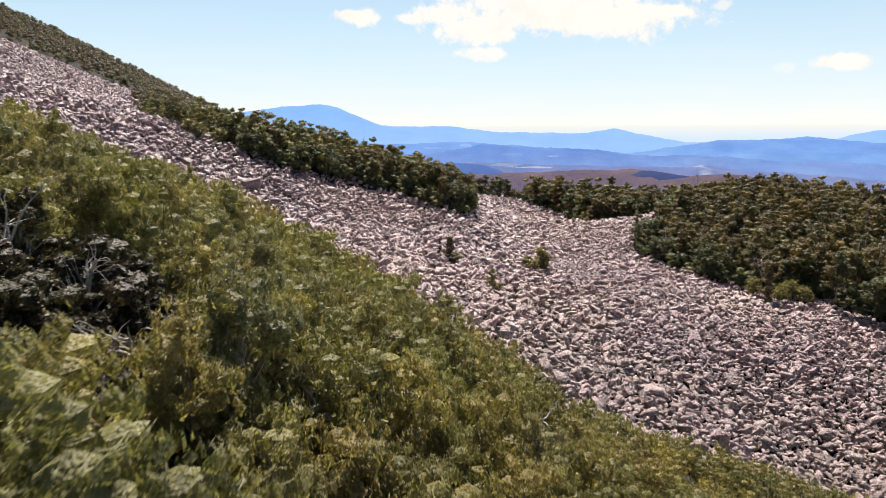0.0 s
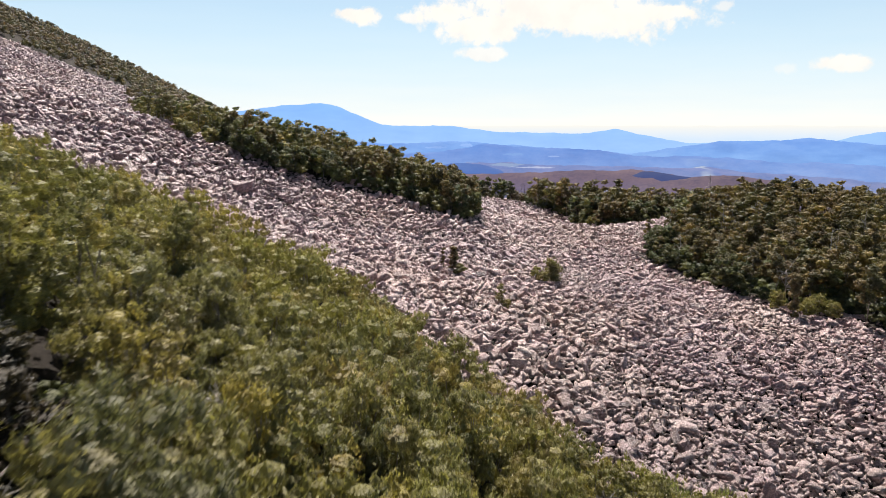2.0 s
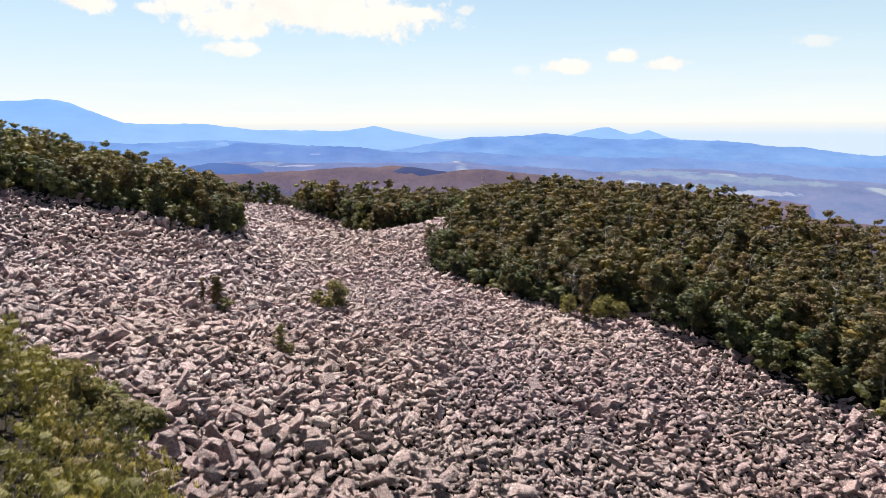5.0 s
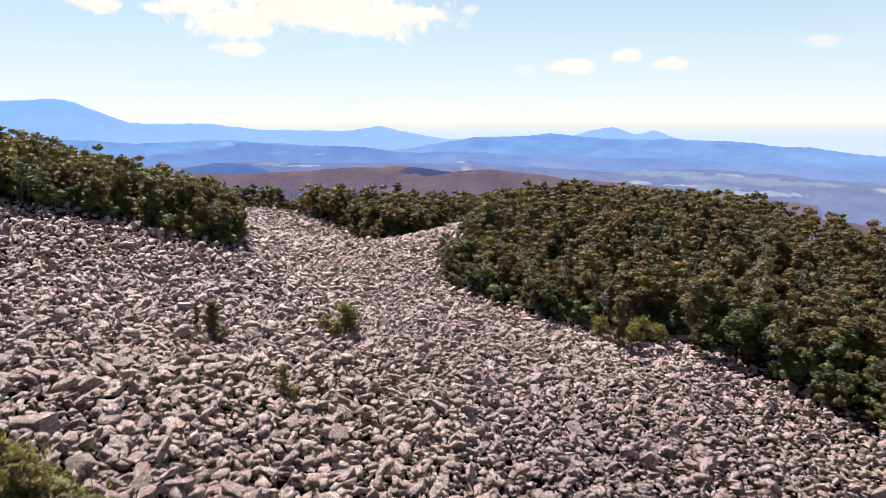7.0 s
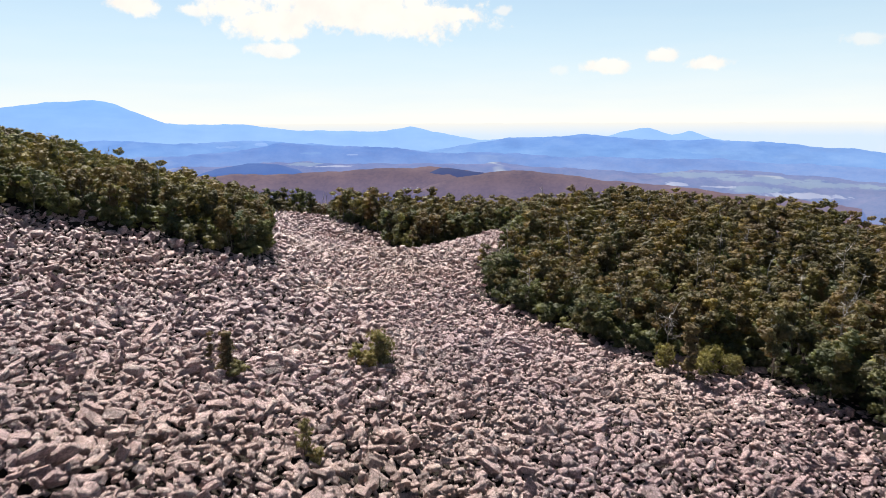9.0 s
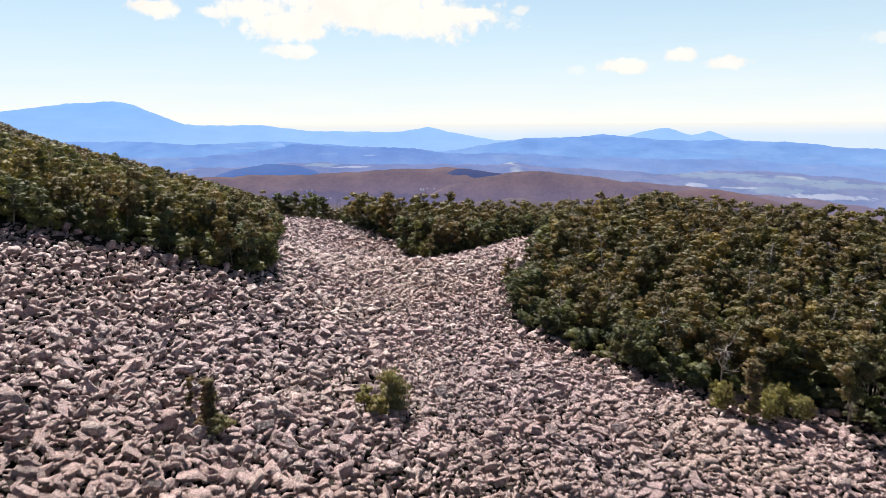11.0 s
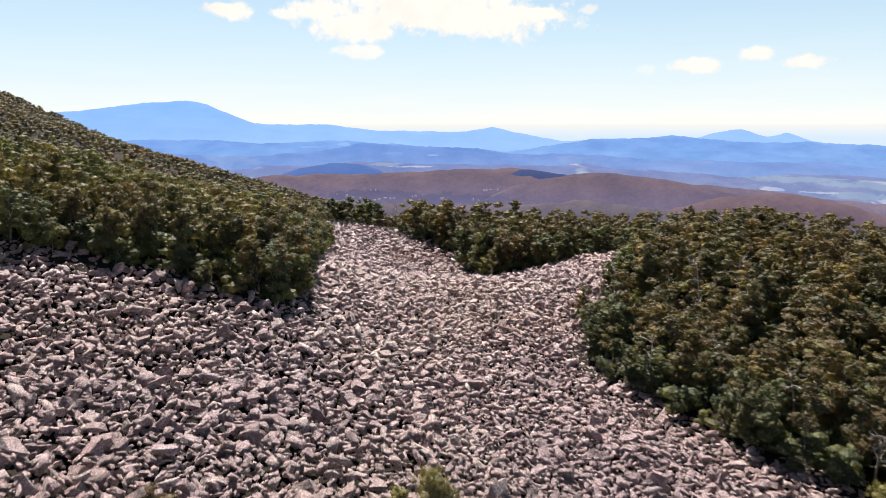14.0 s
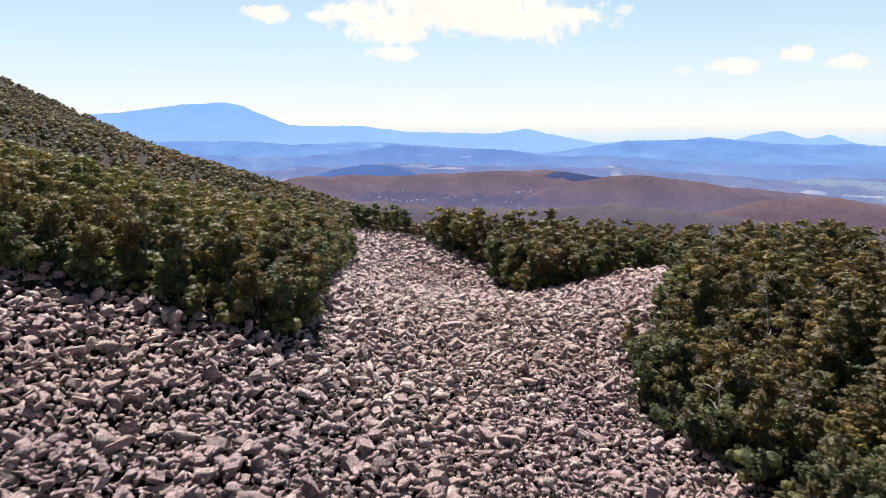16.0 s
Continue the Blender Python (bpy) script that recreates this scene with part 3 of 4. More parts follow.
STRETCH = (-6.0, 6.0, 90.0, 100.0)      # the boulders here are single objects


def build_boulders():
    rng = np.random.default_rng(11)
    shapes = rock_templates(rng, 20)
    field = tagged(new("boulder_field"), "broad field of grey-pink dolerite boulders on a mountain slope", "boulder field", kind="structure")
    xs, ys = [], []
    # blocks grow coarser up the slope and finer down in the gully
    for x0, x1, y0, y1, step in ((-64, 4, 46, 182, 0.68), (4, 76, 46, 182, 0.55), (-64, 62, 182, 265, 0.64), (-64, 20, 265, 400, 1.0), (-130, -64, 66, 376, 1.0), (-262, -130, 100, 376, 1.4)):
        x, y = scatter(rng, x0, x1, y0, y1, step)
        keep = in_field(x, y) | (field_edge(x, y) < 3.0)
        x, y = x[keep], y[keep]
        xs.append(np.stack([x, y, np.full(x.shape, step)], -1))
    P = np.concatenate(xs)
    n = len(P)
    deep = np.zeros(n)
    # a lower course shows in the gaps
    low = rng.uniform(size=n) < 0.2
    P = np.concatenate([P, P[low] + rng.normal(0, 0.4, (low.sum(), 3)) * np.array([1, 1, 0])])
    deep = np.concatenate([deep, np.full(low.sum(), 0.4)])
    n = len(P)
    size = np.clip(P[:, 2] * rng.lognormal(0.17, 0.42, n) * np.where(rng.uniform(size=n) < 0.04, 1.5, 1.0) * np.where(deep > 0, 0.8, 1.0), 0.34, 2.0)
    z = height(P[:, 0], P[:, 1]) - 0.2 - deep + rng.normal(0, 0.25, n) * np.minimum(size, 1.8)
    place = np.stack([P[:, 0], P[:, 1], z], -1)
    turn = turns(rng, n, 34, 55)
    pick = rng.integers(0, len(shapes), n)
    near = (P[:, 0] > STRETCH[0]) & (P[:, 0] < STRETCH[1]) & (P[:, 1] > STRETCH[2]) & (P[:, 1] < STRETCH[3])
    far = ~near
    V, F = stack(shapes, pick[far], place[far], turn[far], size[far])
    # worn blocks have softened edges, freshly broken ones sharp
    sharp = np.concatenate([np.full((pick[far] == k).sum() * len(T[1]), k % 2 == 1) for k, T in enumerate(shapes)])
    mass = part("boulder_mass", mesh_from("boulder_mass", V, F, ROCK, sharp), field)
    tagged(mass, "tumbled angular dolerite boulders", kind="stuff")
    singles = [mesh_from("boulder", V, F, ROCK_ONE, k % 2 == 1) for k, (V, F) in enumerate(shapes)]
    for i in np.nonzero(near)[0]:
        ob = part("boulder", singles[pick[i]], field)
        m = np.eye(4)
        m[:3, :3], m[:3, 3] = turn[i] * size[i], place[i]
        ob.matrix_local = Matrix(m.tolist())
    print("boulders", n, near.sum(), len(F))


build_boulders()


# ---------------------------------------------------------------- plants
def tube(points, radii, sides=6):
    """A tapered tube along points: vertices and quads."""
    P = np.asarray(points, float)
    V, F = [], []
    for i, (p, r) in enumerate(zip(P, radii)):
        d = P[min(i + 1, len(P) - 1)] - P[max(i - 1, 0)]
        d = d / (np.linalg.norm(d) + 1e-9)
        u = np.cross(d, (0.3, 0.9, 0.1))
        u /= np.linalg.norm(u) + 1e-9
        w = np.cross(d, u)
        a = np.arange(sides) * 2 * math.pi / sides
        V.append(p + r * (np.cos(a)[:, None] * u + np.sin(a)[:, None] * w))
        if i:
            k = np.arange(sides)
            b = (i - 1) * sides
            F.append(np.stack([b + k, b + (k + 1) % sides, b + sides + (k + 1) % sides, b + sides + k], -1))
    return np.concatenate(V), np.concatenate(F)


def joined(pieces):
    Vs, Fs, base = [], [], 0
    for V, F in pieces:
        Vs.append(V)
        Fs.append(F + base)
        base += len(V)
    return np.concatenate(Vs), np.concatenate(Fs)


def puff(rng, centre, r, n, leaf, core, upright=False):
    """A rounded spray of foliage: a blob added to block light, under a shell of small leaves that face outwards."""
    c = np.asarray(centre)
    CV, CF = core
    CV = CV * rng.uniform(0.7, 1.15, CV.shape) * r * (np.array([0.6, 0.6, 0.8]) if upright else np.array([0.86, 0.86, 0.66])) + c
    d = rng.normal(size=(n, 3))
    d /= np.linalg.norm(d, axis=1, keepdims=True)
    d[:, 2] = np.where(d[:, 2] < -0.35, -d[:, 2], d[:, 2])
    p = c + d * r * rng.uniform(0.7, 1.2, (n, 1)) * np.array([1, 1, 1.15 if upright else 0.76])
    nor = d + np.array([0, 0, 0.25]) + rng.normal(0, 0.28, (n, 3))
    nor /= np.linalg.norm(nor, axis=1, keepdims=True)
    t = d * 0.5 + np.array([0, 0, 1.0]) + rng.normal(0, 0.3, (n, 3)) if upright else rng.normal(size=(n, 3))
    t = np.cross(nor, np.cross(t, nor))
    t /= np.linalg.norm(t, axis=1, keepdims=True)
    b = np.cross(nor, t)
    w = leaf * rng.uniform(0.6, 1.35, (n, 1))
    if upright:
        V = np.stack([p - b * w * 0.34, p + b * w * 0.34, p + t * w * 2.6 + nor * w * 0.5], 1).reshape(-1, 3)
    else:
        V = np.stack([p - t * w * 0.85 - b * w * 0.45, p + t * w * 0.85 - b * w * 0.45, p + b * w * 0.9 - nor * w * 0.2], 1).reshape(-1, 3)
    return np.concatenate([CV, V]), np.concatenate([CF, np.arange(3 * n).reshape(n, 3) + len(CV)])


def blob_shape(fine):
    bm = bmesh.new()
    if fine:
        bmesh.ops.create_icosphere(bm, subdivisions=1, radius=1.0)
    else:
        for p in ((1, 0, 0), (-1, 0, 0), (0, 1, 0), (0, -1, 0), (0, 0, 1), (0, 0, -1)):
            bm.verts.new(p)
        bmesh.ops.convex_hull(bm, input=bm.verts)
    bm.verts.index_update()
    V = np.array([v.co[:] for v in bm.verts])
    F = np.array([[v.index for v in f.verts] for f in bm.faces])
    bm.free()
    return V, F


CORES = blob_shape(True), blob_shape(False)


def plant(seed, tall, spread, trunks, heads, tufts, leaves, leaf, crown_from, head_r, wood=0.12, lean_wood=False, upright=False):
    """A tree or shrub: bent stems, limbs out to billowing heads, each head a dome of leaf tufts. Returns wood and leaf arrays."""
    rng = np.random.default_rng(seed)
    woods, crowns = [], []
    for k in range(trunks):
        a = rng.uniform(0, 2 * math.pi)
        lean = rng.uniform(0.05, 0.3) * spread * (0.5 if trunks == 1 else 1.4)
        t = np.linspace(0, 1, 6)
        bend = rng.normal(0, 0.04 * tall, 2)
        path = np.stack([np.cos(a) * lean * t + bend[0] * np.sin(t * 3), np.sin(a) * lean * t + bend[1] * np.sin(t * 3), -0.4 + (tall * 0.82 + 0.4) * t], -1)
        woods.append(tube(path[::5], wood * np.array([1.1, 0.3]), 3) if lean_wood else tube(path, wood * (1.1 - 0.85 * t), 5))
        turn = rng.uniform(0, 2 * math.pi)
        for j in range(heads):
            q = (j + 0.5) / heads
            s = crown_from + (0.96 - crown_from) * q
            start = np.array([np.interp(max(s - 0.15, 0.05), t, path[:, i]) for i in range(3)])
            b = turn + j * 2.4 + rng.normal(0, 0.3)
            reach = spread * math.sqrt(max(1 - q * q * 0.9, 0.02)) * rng.uniform(0.55, 0.95)
            end = np.array([start[0] + np.cos(b) * reach, start[1] + np.sin(b) * reach, tall * s + rng.normal(0, 0.04 * tall)])
            if not lean_wood:
                mid = (start + end) / 2 + np.array([0, 0, -0.1 * reach]) + rng.normal(0, 0.05 * spread, 3)
                woods.append(tube([start, mid, end], np.array([0.45, 0.3, 0.12]) * wood, 4))
            r = head_r * rng.uniform(0.75, 1.2)
            core = CORES[lean_wood or upright]
            # a leaf-coloured blob added to block light through the lobe, and sprays of leaves all over its dome
            CV, CF = CORES[0]
            crowns.append((CV * rng.uniform(0.85, 1.08, CV.shape) * r * (0.62 if upright else 1.0) * np.array([0.92, 0.92, 0.7]) + end, CF))
            for m in range(tufts):
                d = rng.normal(size=3)
                d[2] = abs(d[2]) * 1.15 - 0.35
                d *= rng.uniform(0.8, 1.05) / np.linalg.norm(d)
                c = end + d * r * np.array([1.0, 1.0, 0.74])
                crowns.append(puff(rng, c, r * rng.uniform(0.2, 0.4) * (1.3 if lean_wood else 1.0), leaves, leaf, core, upright))
    return joined(woods), joined(crowns)


def bare(seed, tall, spread, wood=0.07, limbs=9):
    """A dead tree: pale forked branches."""
    rng = np.random.default_rng(seed)
    t = np.linspace(0, 1, 6)
    path = np.stack([rng.normal(0, 0.06 * tall) * np.sin(t * 2.5), rng.normal(0, 0.06 * tall) * np.sin(t * 2.5), -0.3 + tall * t], -1)
    woods = [tube(path, wood * (1.1 - 0.9 * t))]
    for j in range(limbs):
        q = rng.uniform(0.3, 0.98)
        start = np.array([np.interp(q, t, path[:, i]) for i in range(3)])
        b = rng.uniform(0, 2 * math.pi)
        way = np.array([np.cos(b), np.sin(b), rng.uniform(0.1, 0.9)])
        reach = spread * rng.uniform(0.5, 1.1)
        limb = [start]
        for k in range(4):
            way = way + rng.normal(0, 0.38, 3) + np.array([0, 0, 0.12])
            limb.append(limb[-1] + way / np.linalg.norm(way) * reach / 4)
        woods.append(tube(limb, np.linspace(0.55, 0.12, 5) * wood, 5))
        for k in range(6):
            m = rng.integers(1, 5)
            way = limb[m] - limb[m - 1]
            way = way / np.linalg.norm(way) + rng.normal(0, 0.7, 3)
            mid = limb[m] + way * 0.13 * spread
            woods.append(tube([limb[m], mid, mid + (way + rng.normal(0, 0.6, 3)) * 0.12 * spread], np.array([0.22, 0.14, 0.05]) * wood, 4))
    return joined(woods)


def plant_thing(name, label, category, group, arrays, leaf_mat):
    """One plant as a thing: an empty at its foot with trunk and crown."""
    (WV, WF), (LV, LF) = arrays
    root = tagged(new(name), label, category, group)
    part("trunk", mesh_from("trunk", WV, WF, BARK, False), root)
    part("crown", mesh_from("crown", LV, LF, leaf_mat), root)
    return root


def stand(x, y, size, turn):
    return pose(float(x), float(y), float(height(x, y)) - 0.05, 0, 0, turn) @ Matrix.Scale(size, 4)


def spread_things(first, spots, rng, low, high, grade=None):
    """Copies of the first plants at the spots; the first ones take the first spots."""
    for i, (x, y) in enumerate(spots):
        k = i % len(first)
        s = rng.uniform(low, high) * (float(grade(x, y)) if grade else 1.0)
        m = pose(float(x), float(y), float(height(x, y)) - 0.05, rng.normal(0, 4), rng.normal(0, 4), rng.uniform(0, 360))
        if i < len(first):
            ob = first[k]
            ob.matrix_basis = m
        else:
            ob = copy_thing(first[k], m)
        ob.scale = (s, s, s * rng.uniform(0.92, 1.12))


def build_stuff(name, label, category, templates, x, y, rng, low, high, leaf_mat, grade=None):
    """Uncounted far plants as one crown mesh and one wood mesh."""
    n = len(x)
    pick = rng.integers(0, len(templates), n)
    place = np.stack([x, y, height(x, y) - 0.05], -1)
    turn, size = turns(rng, n, 3), rng.uniform(low, high, n)
    if grade:
        size = size * grade(x, y)
    root = tagged(new(name), label, category, kind="stuff")
    V, F = stack([t[1] for t in templates], pick, place, turn, size)
    tagged(part("crowns", mesh_from("crowns", V, F, leaf_mat), root), kind="stuff")
    V2, F2 = stack([t[0] for t in templates], pick, place, turn, size)
    tagged(part("trunks", mesh_from("trunks", V2, F2, BARK, False), root), kind="stuff")
    print(name, n, len(F), 2 * len(F2))


def woods_growth(x, y):
    """Gums in the saddle beyond the gully are enlarged to fit the camera's view."""
    x, y = np.asarray(x, float), np.asarray(y, float)
    return 1.0 + 0.4 * smooth(205, 235, y) * smooth(-22, -8, x) * smooth(46, 26, x)


def build_forest():
    rng = np.random.default_rng(21)
    x, y = scatter(rng, -150, 150, 90, 300, 3.05, 0.85)
    ok = ~in_field(x, y) & ~below_field(x, y) & (field_edge(x, y) > 0.4)
    x, y = x[ok], y[ok]
    d = field_edge(x, y)
    front = (y < 262) & (d < 8.5) & (x > -75) & (x < 85)
    fx, fy, fd = x[front], y[front], d[front]
    gum = [plant_thing("gum_tree", "bronze-green gum tree with a ragged crown beside the boulders", "tree", "gums round the boulder field",
                       plant(100 + i, 7.6, 1.05 + 0.1 * i, 1, 5 + i // 2, 18, 9, 0.075, 0.4, 0.8 + 0.04 * i, 0.09), LEAF_TREE) for i in range(6)]
    dark = [plant_thing("bushy_tree", "dense dark green bushy tree beside the boulders", "tree", "bushy trees round the boulder field",
                        plant(140 + i, 5.0, 1.15 + 0.08 * i, 1, 7, 16, 9, 0.07, 0.14, 0.82, 0.09), LEAF_DARK) for i in range(5)]
    leafy = rng.uniform(size=fd.size) < np.where(fd < 4.5, 0.75, 0.2)
    spread_things(dark, list(zip(fx[leafy], fy[leafy]))[:290], rng, 0.5, 1.45, woods_growth)
    spread_things(gum, list(zip(fx[~leafy], fy[~leafy]))[:260], rng, 0.6, 1.28, woods_growth)
    rest = list(zip(fx[leafy], fy[leafy]))[290:] + list(zip(fx[~leafy], fy[~leafy]))[260:]
    print("front", len(fx), leafy.sum(), len(rest))
    bx, by = x[~front], y[~front]
    if rest:
        rx, ry = zip(*rest)
        bx, by = np.concatenate([bx, rx]), np.concatenate([by, ry])
    far = [plant(180 + i, 7.2, 1.05 + 0.1 * i, 1, 5, 11, 3, 0.11, 0.38, 0.9, 0.1, True) for i in range(6)]
    seen = (bx < 118) & ~((bx > 64) & (by > 252)) & ~((bx > 95) & (by > 215))
    bx, by = bx[seen], by[seen]
    east = bx > 10
    build_stuff("gum_woods", "olive and bronze gum woods on the knoll", "woods", far, bx[east], by[east], rng, 0.55, 1.32, LEAF_TREE, woods_growth)
    build_stuff("slope_woods", "dark green gum woods on the mountain slope", "woods", far, bx[~east], by[~east], rng, 0.5, 1.25, LEAF_MIX, woods_growth)
    # the cover farther off
    x, y = scatter(rng, -430, 160, 150, 700, 5.5, 0.8)
    keep = (x < -150) | (x > 150) | (y > 300)
    ok = ~in_field(x, y) & ~below_field(x, y) & keep & (y > 210 + 0.9 * (-150 - x) * (x < -150)) & (x < 140) & (y < 560 - 0.5 * x)
    x, y = x[ok], y[ok]
    coarse = [plant(200 + i, 5.2, 1.5, 1, 3, 4, 2, 0.25, 0.35, 1.55, 0.14, True) for i in range(5)]
    build_stuff("mountain_woods", "thick dark woods on the mountain flank beyond the boulder field", "woods", coarse, x, y, rng, 0.4, 1.0, LEAF_FAR)


def build_undergrowth():
    """Low shrubs and ferns that fill the ground under the edge of the woods."""
    rng = np.random.default_rng(27)
    x, y = scatter(rng, -80, 95, 90, 300, 2.5)
    d = field_edge(x, y)
    ok = ~in_field(x, y) & ~below_field(x, y) & (d > 0.8) & (d < np.where((x > 20) & (y < 200), 55, 24))
    low = [plant(400 + i, 2.3, 1.3, 1, 3, 4, 5, 0.2, 0.2, 0.95, 0.05, True) for i in range(5)]
    build_stuff("undergrowth", "low dark scrub under the gums", "undergrowth", low, x[ok], y[ok], rng, 0.6, 1.3, LEAF_DARK)


def heath_growth(x, y):
    """The heath is lower down the slope and where it meets the stones."""
    return (1.0 - 0.42 * smooth(-8, 6, np.asarray(x, float))) * (0.62 + 0.38 * smooth(0.5, 5.0, field_edge(x, y)))


def build_heath():
    rng = np.random.default_rng(31)
    x, y = scatter(rng, -110, 62, 2, 135, 2.35)
    ok = below_field(x, y) & (field_edge(x, y) > 0.5) & (y > 10 - 0.35 * (x + 20)) & (y > 12 - 0.6 * x - 40) & (x > -0.85 * y - 14) & (np.hypot((x + 14.0) / 4.6, (y - 18.2) / 5.8) > 1) & (np.hypot((x + 11.2) / 2.8, (y - 14.2) / 3.4) > 1) & (np.hypot((x + 9.2) / 2.5, (y - 10.8) / 3.6) > 1)
    x, y = x[ok], y[ok]
    near = np.hypot(x + 6, y - 22) < 30
    first = [plant_thing("heath_shrub", "olive-green mountain heath shrub below the boulders", "shrub", "heath shrubs on the slope",
                         plant(300 + i, 4.2, 1.15, 3, 6, 8, 26, 0.06, 0.16, 0.62, 0.05, False, True), LEAF_HEATH) for i in range(7)]
    first += [plant_thing("heath_shrub", "tufted grey-green mountain shrub below the boulders", "shrub", "heath shrubs on the slope",
                          plant(340 + i, 4.2, 1.1, 3, 6, 8, 24, 0.055, 0.18, 0.6, 0.05, False, True), LEAF_GREY) for i in range(5)]
    nx, ny = x[near], y[near]
    order = np.argsort(np.hypot(nx + 6, ny - 22))
    spread_things(first, list(zip(nx[order], ny[order]))[:230], rng, 0.65, 1.3, heath_growth)
    bx = np.concatenate([x[~near], nx[order][230:]])
    by = np.concatenate([y[~near], ny[order][230:]])
    # low growth between them down the slope
    ex, ey = scatter(rng, -8, 62, 4, 64, 2.1)
    ok = below_field(ex, ey) & (field_edge(ex, ey) > 0.5)
    bx, by = np.concatenate([bx, ex[ok]]), np.concatenate([by, ey[ok]])
    far = [plant(320 + i, 4.0, 1.2, 2, 5, 5, 4, 0.09, 0.3, 0.68, 0.05, True, True) for i in range(6)]
    build_stuff("heath", "dense olive-green heath on the slope below the boulders", "heath", far, bx, by, rng, 0.65, 1.3, LEAF_HEATH, heath_growth)


build_forest()
build_undergrowth()
build_heath()


# ---------------------------------------------------------------- single plants and stones on the boulder field
def on_field(name, label, category, arrays, mat, x, y, turn=0.0, size=1.0):
    ob = plant_thing(name, label, category, "", arrays, mat)
    ob.matrix_basis = stand(x, y, size, turn)
    return ob


def build_field_plants():
    on_field("field_shrub", "rounded green shrub alone among the boulders", "shrub", plant(501, 3.7, 1.2, 4, 6, 9, 26, 0.07, 0.08, 0.85, 0.06, False, True), LEAF_GREY, 2.4, 122.6)
    on_field("yellow_shrub", "low yellow-green shrub at the foot of a taller shrub", "shrub", plant(502, 1.7, 0.9, 2, 4, 6, 30, 0.11, 0.2, 0.55, 0.04), LEAF_HEATH, 0.9, 120.9)
    on_field("yellow_shrub", "low olive shrub beside a taller shrub", "shrub", plant(503, 2.0, 0.8, 2, 4, 6, 30, 0.11, 0.2, 0.5, 0.04), LEAF_HEATH, -0.2, 122.6, 40)
    on_field("field_shrub", "narrow olive shrub with a yellow-green foot among the boulders", "shrub", plant(504, 2.9, 0.45, 2, 7, 6, 26, 0.06, 0.12, 0.45, 0.04, False, True), LEAF_GREY, -5.0, 95.8)
    on_field("yellow_shrub", "low yellow-green shrub among the boulders", "shrub", plant(505, 1.2, 0.6, 1, 4, 5, 26, 0.09, 0.2, 0.4, 0.03), LEAF_HEATH, -4.2, 94.7)
    on_field("sapling", "thin dark sapling among the boulders", "sapling", plant(506, 4.2, 0.5, 2, 9, 9, 26, 0.085, 0.08, 0.5, 0.05), LEAF_BRONZE, -12.9, 114.5)
    on_field("sapling", "slender half-bare sapling among the boulders", "sapling", plant(507, 3.2, 0.22, 1, 9, 8, 22, 0.08, 0.08, 0.32, 0.04), LEAF_BRONZE, -15.0, 116.7)
    on_field("yellow_shrub", "low green shrub at the foot of a sapling", "shrub", plant(508, 1.6, 0.8, 2, 4, 6, 28, 0.11, 0.15, 0.55, 0.04), LEAF_GREY, -11.8, 112.3)
    on_field("edge_conifer", "dark slender tree standing clear of the woods", "tree", plant(509, 7.4, 0.45, 1, 15, 11, 14, 0.09, 0.06, 0.78, 0.1), LEAF_BRONZE, 41.4, 125.6)
    for i, (x, y, h) in enumerate(((40.2, 129.4, 3.2), (43.9, 126.8, 2.9), (46.2, 128.0, 3.4), (47.6, 125.8, 2.8), (59.6, 105.5, 1.8), (63.5, 98.0, 2.0))):
        on_field("yellow_shrub", "rounded olive-yellow shrub at the edge of the boulders", "shrub", plant(520 + i, h, 1.2, 3, 5, 9, 26, 0.07, 0.12, 0.75, 0.05, False, True), LEAF_HEATH, x, y, 70 * i)
    # mostly added on the sun side, to cast shade into the hollow
    for i, (x, y, h) in enumerate(((-18.6, 27.6, 5.2), (-15.6, 28.4, 5.2), (-13.0, 27.6, 4.4), (-20.6, 24.8, 5.0), (-19.8, 20.2, 4.4), (-7.6, 17.2, 5.6))):
        on_field("tall_shrub", "tall olive shrub over a hollow in the heath", "shrub", plant(560 + i, h, 1.4, 2, 7, 9, 26, 0.06, 0.55 if h > 5.4 else 0.2, 0.7, 0.07, False, True), LEAF_GREY, x, y, 80 * i)
    # added with near-black leaves so that the hollow reads as shaded
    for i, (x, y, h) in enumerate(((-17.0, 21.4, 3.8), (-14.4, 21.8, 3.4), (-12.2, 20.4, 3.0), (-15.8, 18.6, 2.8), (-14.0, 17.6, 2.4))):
        on_field("bare_shrub", "tall dark half-bare shrub, blackened to stand in for the hollow's shade", "shrub", plant(680 + i, h, 1.3, 3, 6, 6, 18, 0.08, 0.1, 0.6, 0.06), LEAF_HOLLOW_SHADE, x, y, 70 * i)
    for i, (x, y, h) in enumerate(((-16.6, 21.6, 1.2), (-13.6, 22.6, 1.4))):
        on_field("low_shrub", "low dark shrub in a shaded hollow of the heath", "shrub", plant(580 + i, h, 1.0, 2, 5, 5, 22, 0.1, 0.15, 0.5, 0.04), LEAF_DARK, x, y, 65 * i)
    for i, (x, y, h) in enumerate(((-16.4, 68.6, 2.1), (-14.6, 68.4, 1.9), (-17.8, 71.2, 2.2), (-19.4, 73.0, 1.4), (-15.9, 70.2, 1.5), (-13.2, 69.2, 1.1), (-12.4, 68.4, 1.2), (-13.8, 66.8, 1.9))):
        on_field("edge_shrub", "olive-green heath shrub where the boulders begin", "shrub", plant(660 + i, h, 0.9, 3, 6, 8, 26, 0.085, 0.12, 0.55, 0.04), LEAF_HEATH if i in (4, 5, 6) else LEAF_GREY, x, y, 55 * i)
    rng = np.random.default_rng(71)
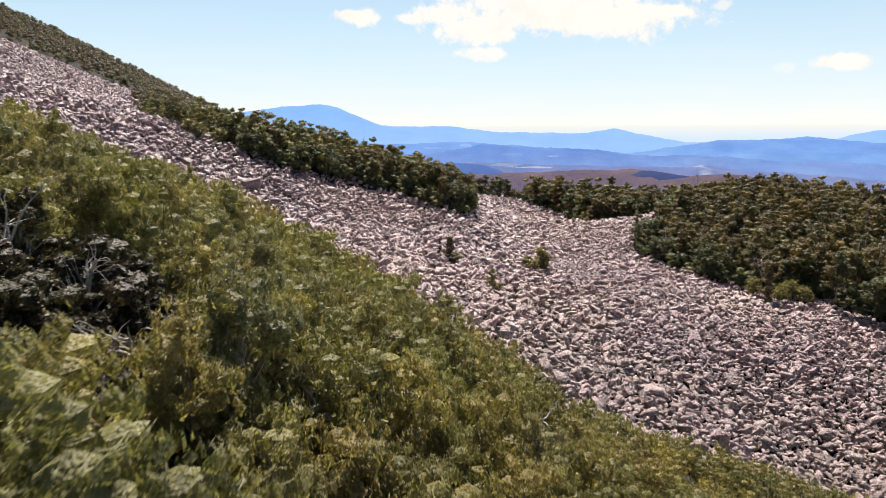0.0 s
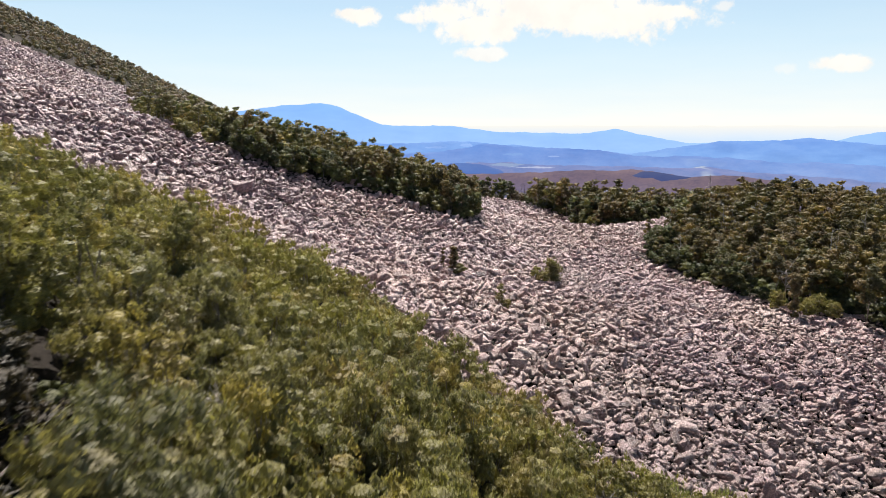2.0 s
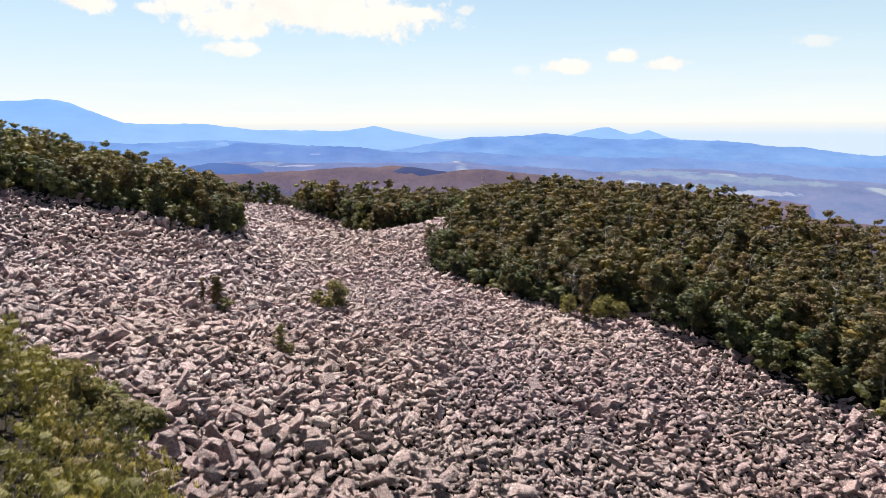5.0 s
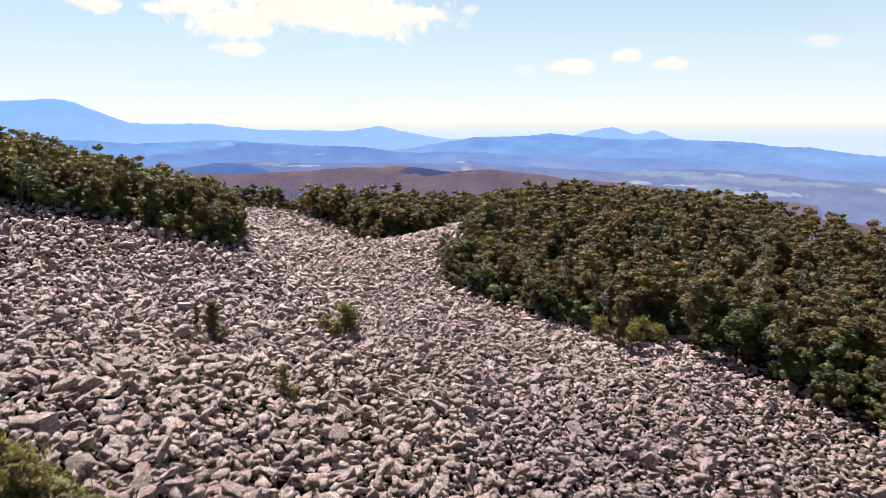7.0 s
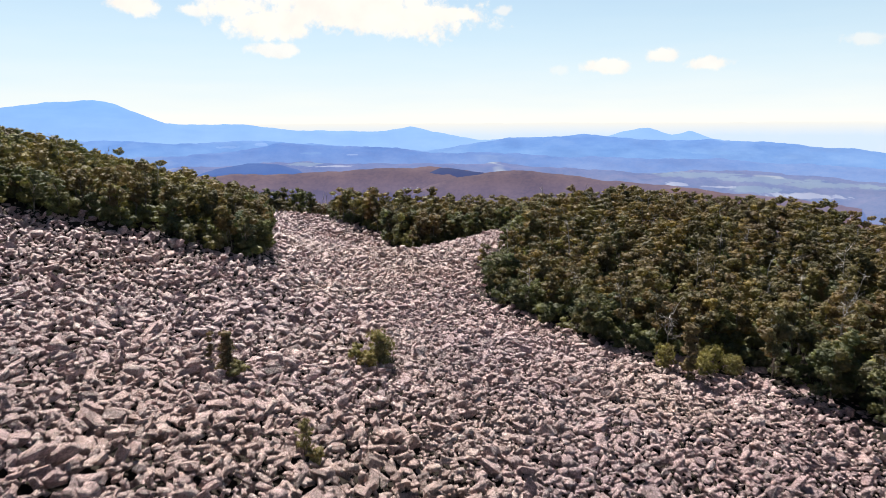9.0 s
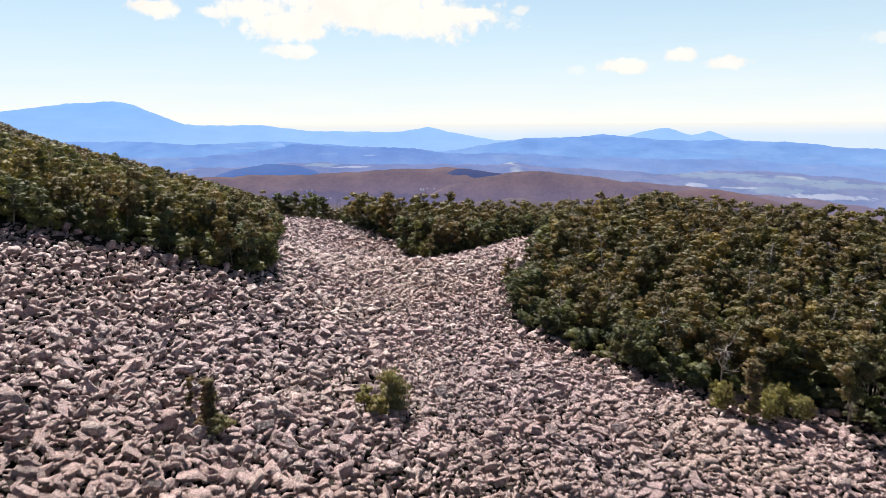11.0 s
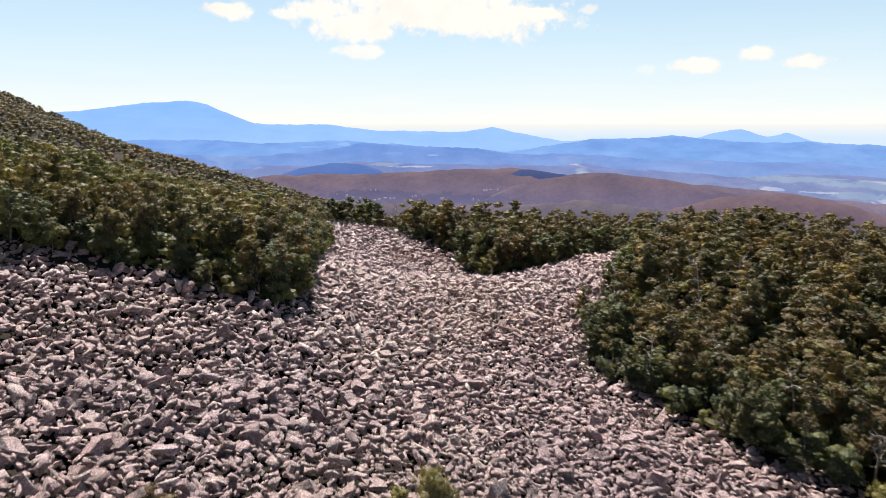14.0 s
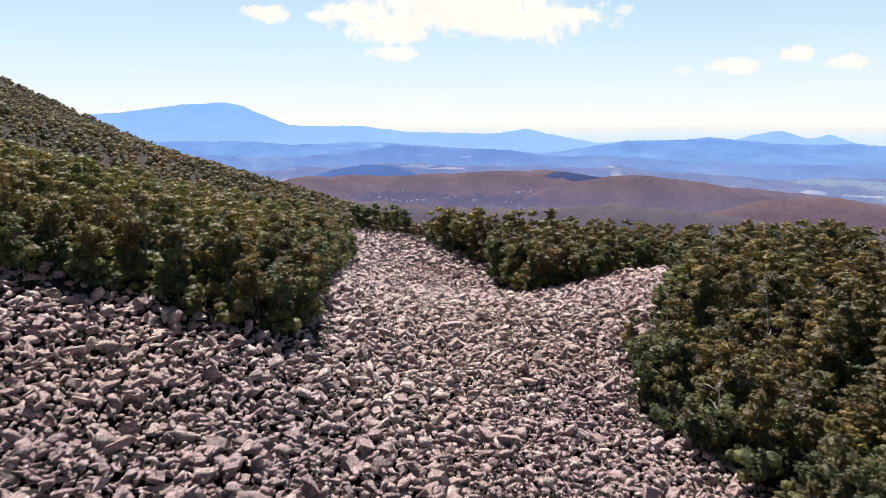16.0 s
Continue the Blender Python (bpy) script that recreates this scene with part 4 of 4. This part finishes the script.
    # near-black filling, in place of the shade on the hollow's floor
    twiggy = [plant_thing("low_shrub", "low dark twiggy shrub, blackened to stand in for the hollow's shade", "shrub", "dark shrubs in the hollow",
                          plant(640 + i, 1.3, 0.75, 3, 4, 6, 14, 0.085, 0.1, 0.45, 0.03), LEAF_HOLLOW_SHADE) for i in range(4)]
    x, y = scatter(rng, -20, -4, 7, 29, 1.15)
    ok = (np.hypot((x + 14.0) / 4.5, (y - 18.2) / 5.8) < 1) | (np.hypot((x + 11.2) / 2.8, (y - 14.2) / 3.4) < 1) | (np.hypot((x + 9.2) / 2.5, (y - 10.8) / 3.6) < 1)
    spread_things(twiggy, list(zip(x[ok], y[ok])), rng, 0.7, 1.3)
    for i, (x, y, h) in enumerate(((-9.4, 11.8, 3.4), (-10.7, 12.6, 3.0), (-8.3, 10.7, 2.8), (-11.9, 14.0, 2.2))):
        on_field("leafy_shrub", "rounded olive-green shrub below bare grey branches", "shrub", plant(600 + i, h, 0.95, 3, 6, 10, 26, 0.055, 0.15, 0.6, 0.05, False, True), LEAF_GREY, x, y, 50 * i)
    for i, (x, y, h) in enumerate(((-9.5, 309.0, 8.0), (-12.5, 312.5, 9.0), (-15.5, 313.5, 8.2), (-18.5, 315.0, 8.8), (-22.0, 314.0, 7.6), (-25.5, 313.0, 7.8), (-14.0, 319.0, 9.5))):
        on_field("skyline_tree", "dark tall tree standing above the far woods", "tree", plant(620 + i, h, 1.9, 1, 11, 7, 12, 0.32, 0.3, 1.1, 0.16), LEAF_DARK, x, y, 40 * i)
    for i, (x, y, h) in enumerate(((-80.0, 166.0, 3.5), (-84.0, 170.0, 3.0), (-76.0, 168.5, 3.2))):
        on_field("slope_shrub", "pale olive shrub on the high boulders", "shrub", plant(540 + i, h, 1.8, 2, 5, 6, 20, 0.2, 0.12, 1.0, 0.06), LEAF_HEATH, x, y, 50 * i)


def build_great_boulder():
    """The one block that stands clear of the rest."""
    rng = np.random.default_rng(77)
    bm = bmesh.new()
    for _ in range(22):
        p = rng.uniform(-1, 1, 3)
        p = p / np.abs(p).max() * rng.uniform(0.82, 1.0)
        bm.verts.new(Vector(p * np.array([2.1, 1.4, 1.25])))
    bmesh.ops.convex_hull(bm, input=bm.verts)
    bmesh.ops.delete(bm, geom=[v for v in bm.verts if not v.link_faces], context="VERTS")
    bmesh.ops.bevel(bm, geom=bm.edges[:], offset=0.08, segments=1, affect="EDGES")
    me = bpy.data.meshes.new("great_boulder")
    bm.to_mesh(me)
    bm.free()
    me.materials.append(ROCK_ONE)
    ob = new("great_boulder", me)
    ob.matrix_basis = pose(-56.4, 139.0, float(height(-56.4, 139.0)) + 0.9, 6, -8, 30)
    tagged(ob, "large grey dolerite block standing above the smaller boulders", "boulder")


def dead_tree(label, x, y, tall, spread, seed, lean=(0, 0), wood=0.07, limbs=9):
    V, F = bare(seed, tall, spread, wood, limbs)
    ob = new("dead_tree", mesh_from("dead_tree", V, F, DEAD, False))
    ob.matrix_basis = pose(x, y, float(height(x, y)) - 0.1, lean[0], lean[1], 37 * seed)
    return tagged(ob, label, "dead tree", "dead trees")


def build_dead_trees():
    rng = np.random.default_rng(91)
    dead_tree("bleached leaning dead tree at the edge of the woods", 43.8, 136.0, 8.0, 2.4, 1, (14, -24), 0.12, 12)
    dead_tree("small bleached dead tree at the edge of the boulders", 27.2, 159.5, 3.0, 1.5, 2)
    for k in range(60):
        x, y = rng.uniform(28, 92), rng.uniform(108, 240)
        if bool(in_field(x, y)) or float(field_edge(x, y)) < 2:
            continue
        dead_tree("bleached dead gum standing in the woods", x, y, rng.uniform(7.5, 11.0), rng.uniform(1.0, 2.0), 10 + k, (rng.normal(0, 10), rng.normal(0, 10)), 0.12, 8)
    for k in range(36):
        x, y = rng.uniform(-75, 55), rng.uniform(168, 330)
        if bool(in_field(x, y)) or bool(below_field(x, y)) or float(field_edge(x, y)) < 2:
            continue
        dead_tree("bleached dead gum standing in the woods", x, y, rng.uniform(7.0, 10.0), rng.uniform(1.0, 1.8), 160 + k, (rng.normal(0, 8), rng.normal(0, 8)), 0.11, 8)
    for k, (x, y, h, w) in enumerate(((-13.6, 20.6, 3.4, 1.8), (-16.0, 20.0, 3.6, 1.9), (-11.2, 17.4, 2.8, 1.6), (-17.4, 21.4, 3.4, 1.7), (-6.6, 19.5, 3.2, 1.3), (-9.0, 24.0, 3.6, 1.0), (-4.5, 24.5, 3.2, 1.0), (-7.5, 32.0, 3.6, 1.1), (0.5, 30.5, 3.2, 1.0))):
        dead_tree("grey leafless dead shrub in the heath", x, y, h, w, 120 + k, (rng.normal(0, 6), rng.normal(0, 6)), 0.08, 9)


def build_grass():
    """Dry tussocks where the heath thins out into stones."""
    rng = np.random.default_rng(55)
    n = 2600
    t = rng.uniform(-75, 60, n)
    xs, ys = zip(*LOWER)
    y = np.interp(t, xs, ys) + rng.normal(0.8, 1.6, n)
    x = t + rng.normal(0, 0.8, n)
    z = height(x, y)
    k = 7
    a = rng.uniform(0, 2 * math.pi, (n, k))
    r = rng.uniform(0.1, 0.35, (n, k))
    h = rng.uniform(0.3, 0.75, (n, k))
    foot = np.stack([x[:, None] + np.cos(a) * r * 0.3, y[:, None] + np.sin(a) * r * 0.3, np.broadcast_to(z[:, None] - 0.05, a.shape)], -1)
    tip = foot + np.stack([np.cos(a) * r, np.sin(a) * r, h], -1)
    side = np.stack([-np.sin(a), np.cos(a), 0 * a], -1) * 0.06
    V = np.stack([foot - side, foot + side, tip], 2).reshape(-1, 3)
    ob = new("tussock_grass", mesh_from("tussock_grass", V, np.arange(len(V)).reshape(-1, 3), STRAW))
    tagged(ob, "straw-coloured tussock grass along the edge of the boulders", "grass", kind="stuff")


build_field_plants()
build_great_boulder()
build_dead_trees()
build_grass()
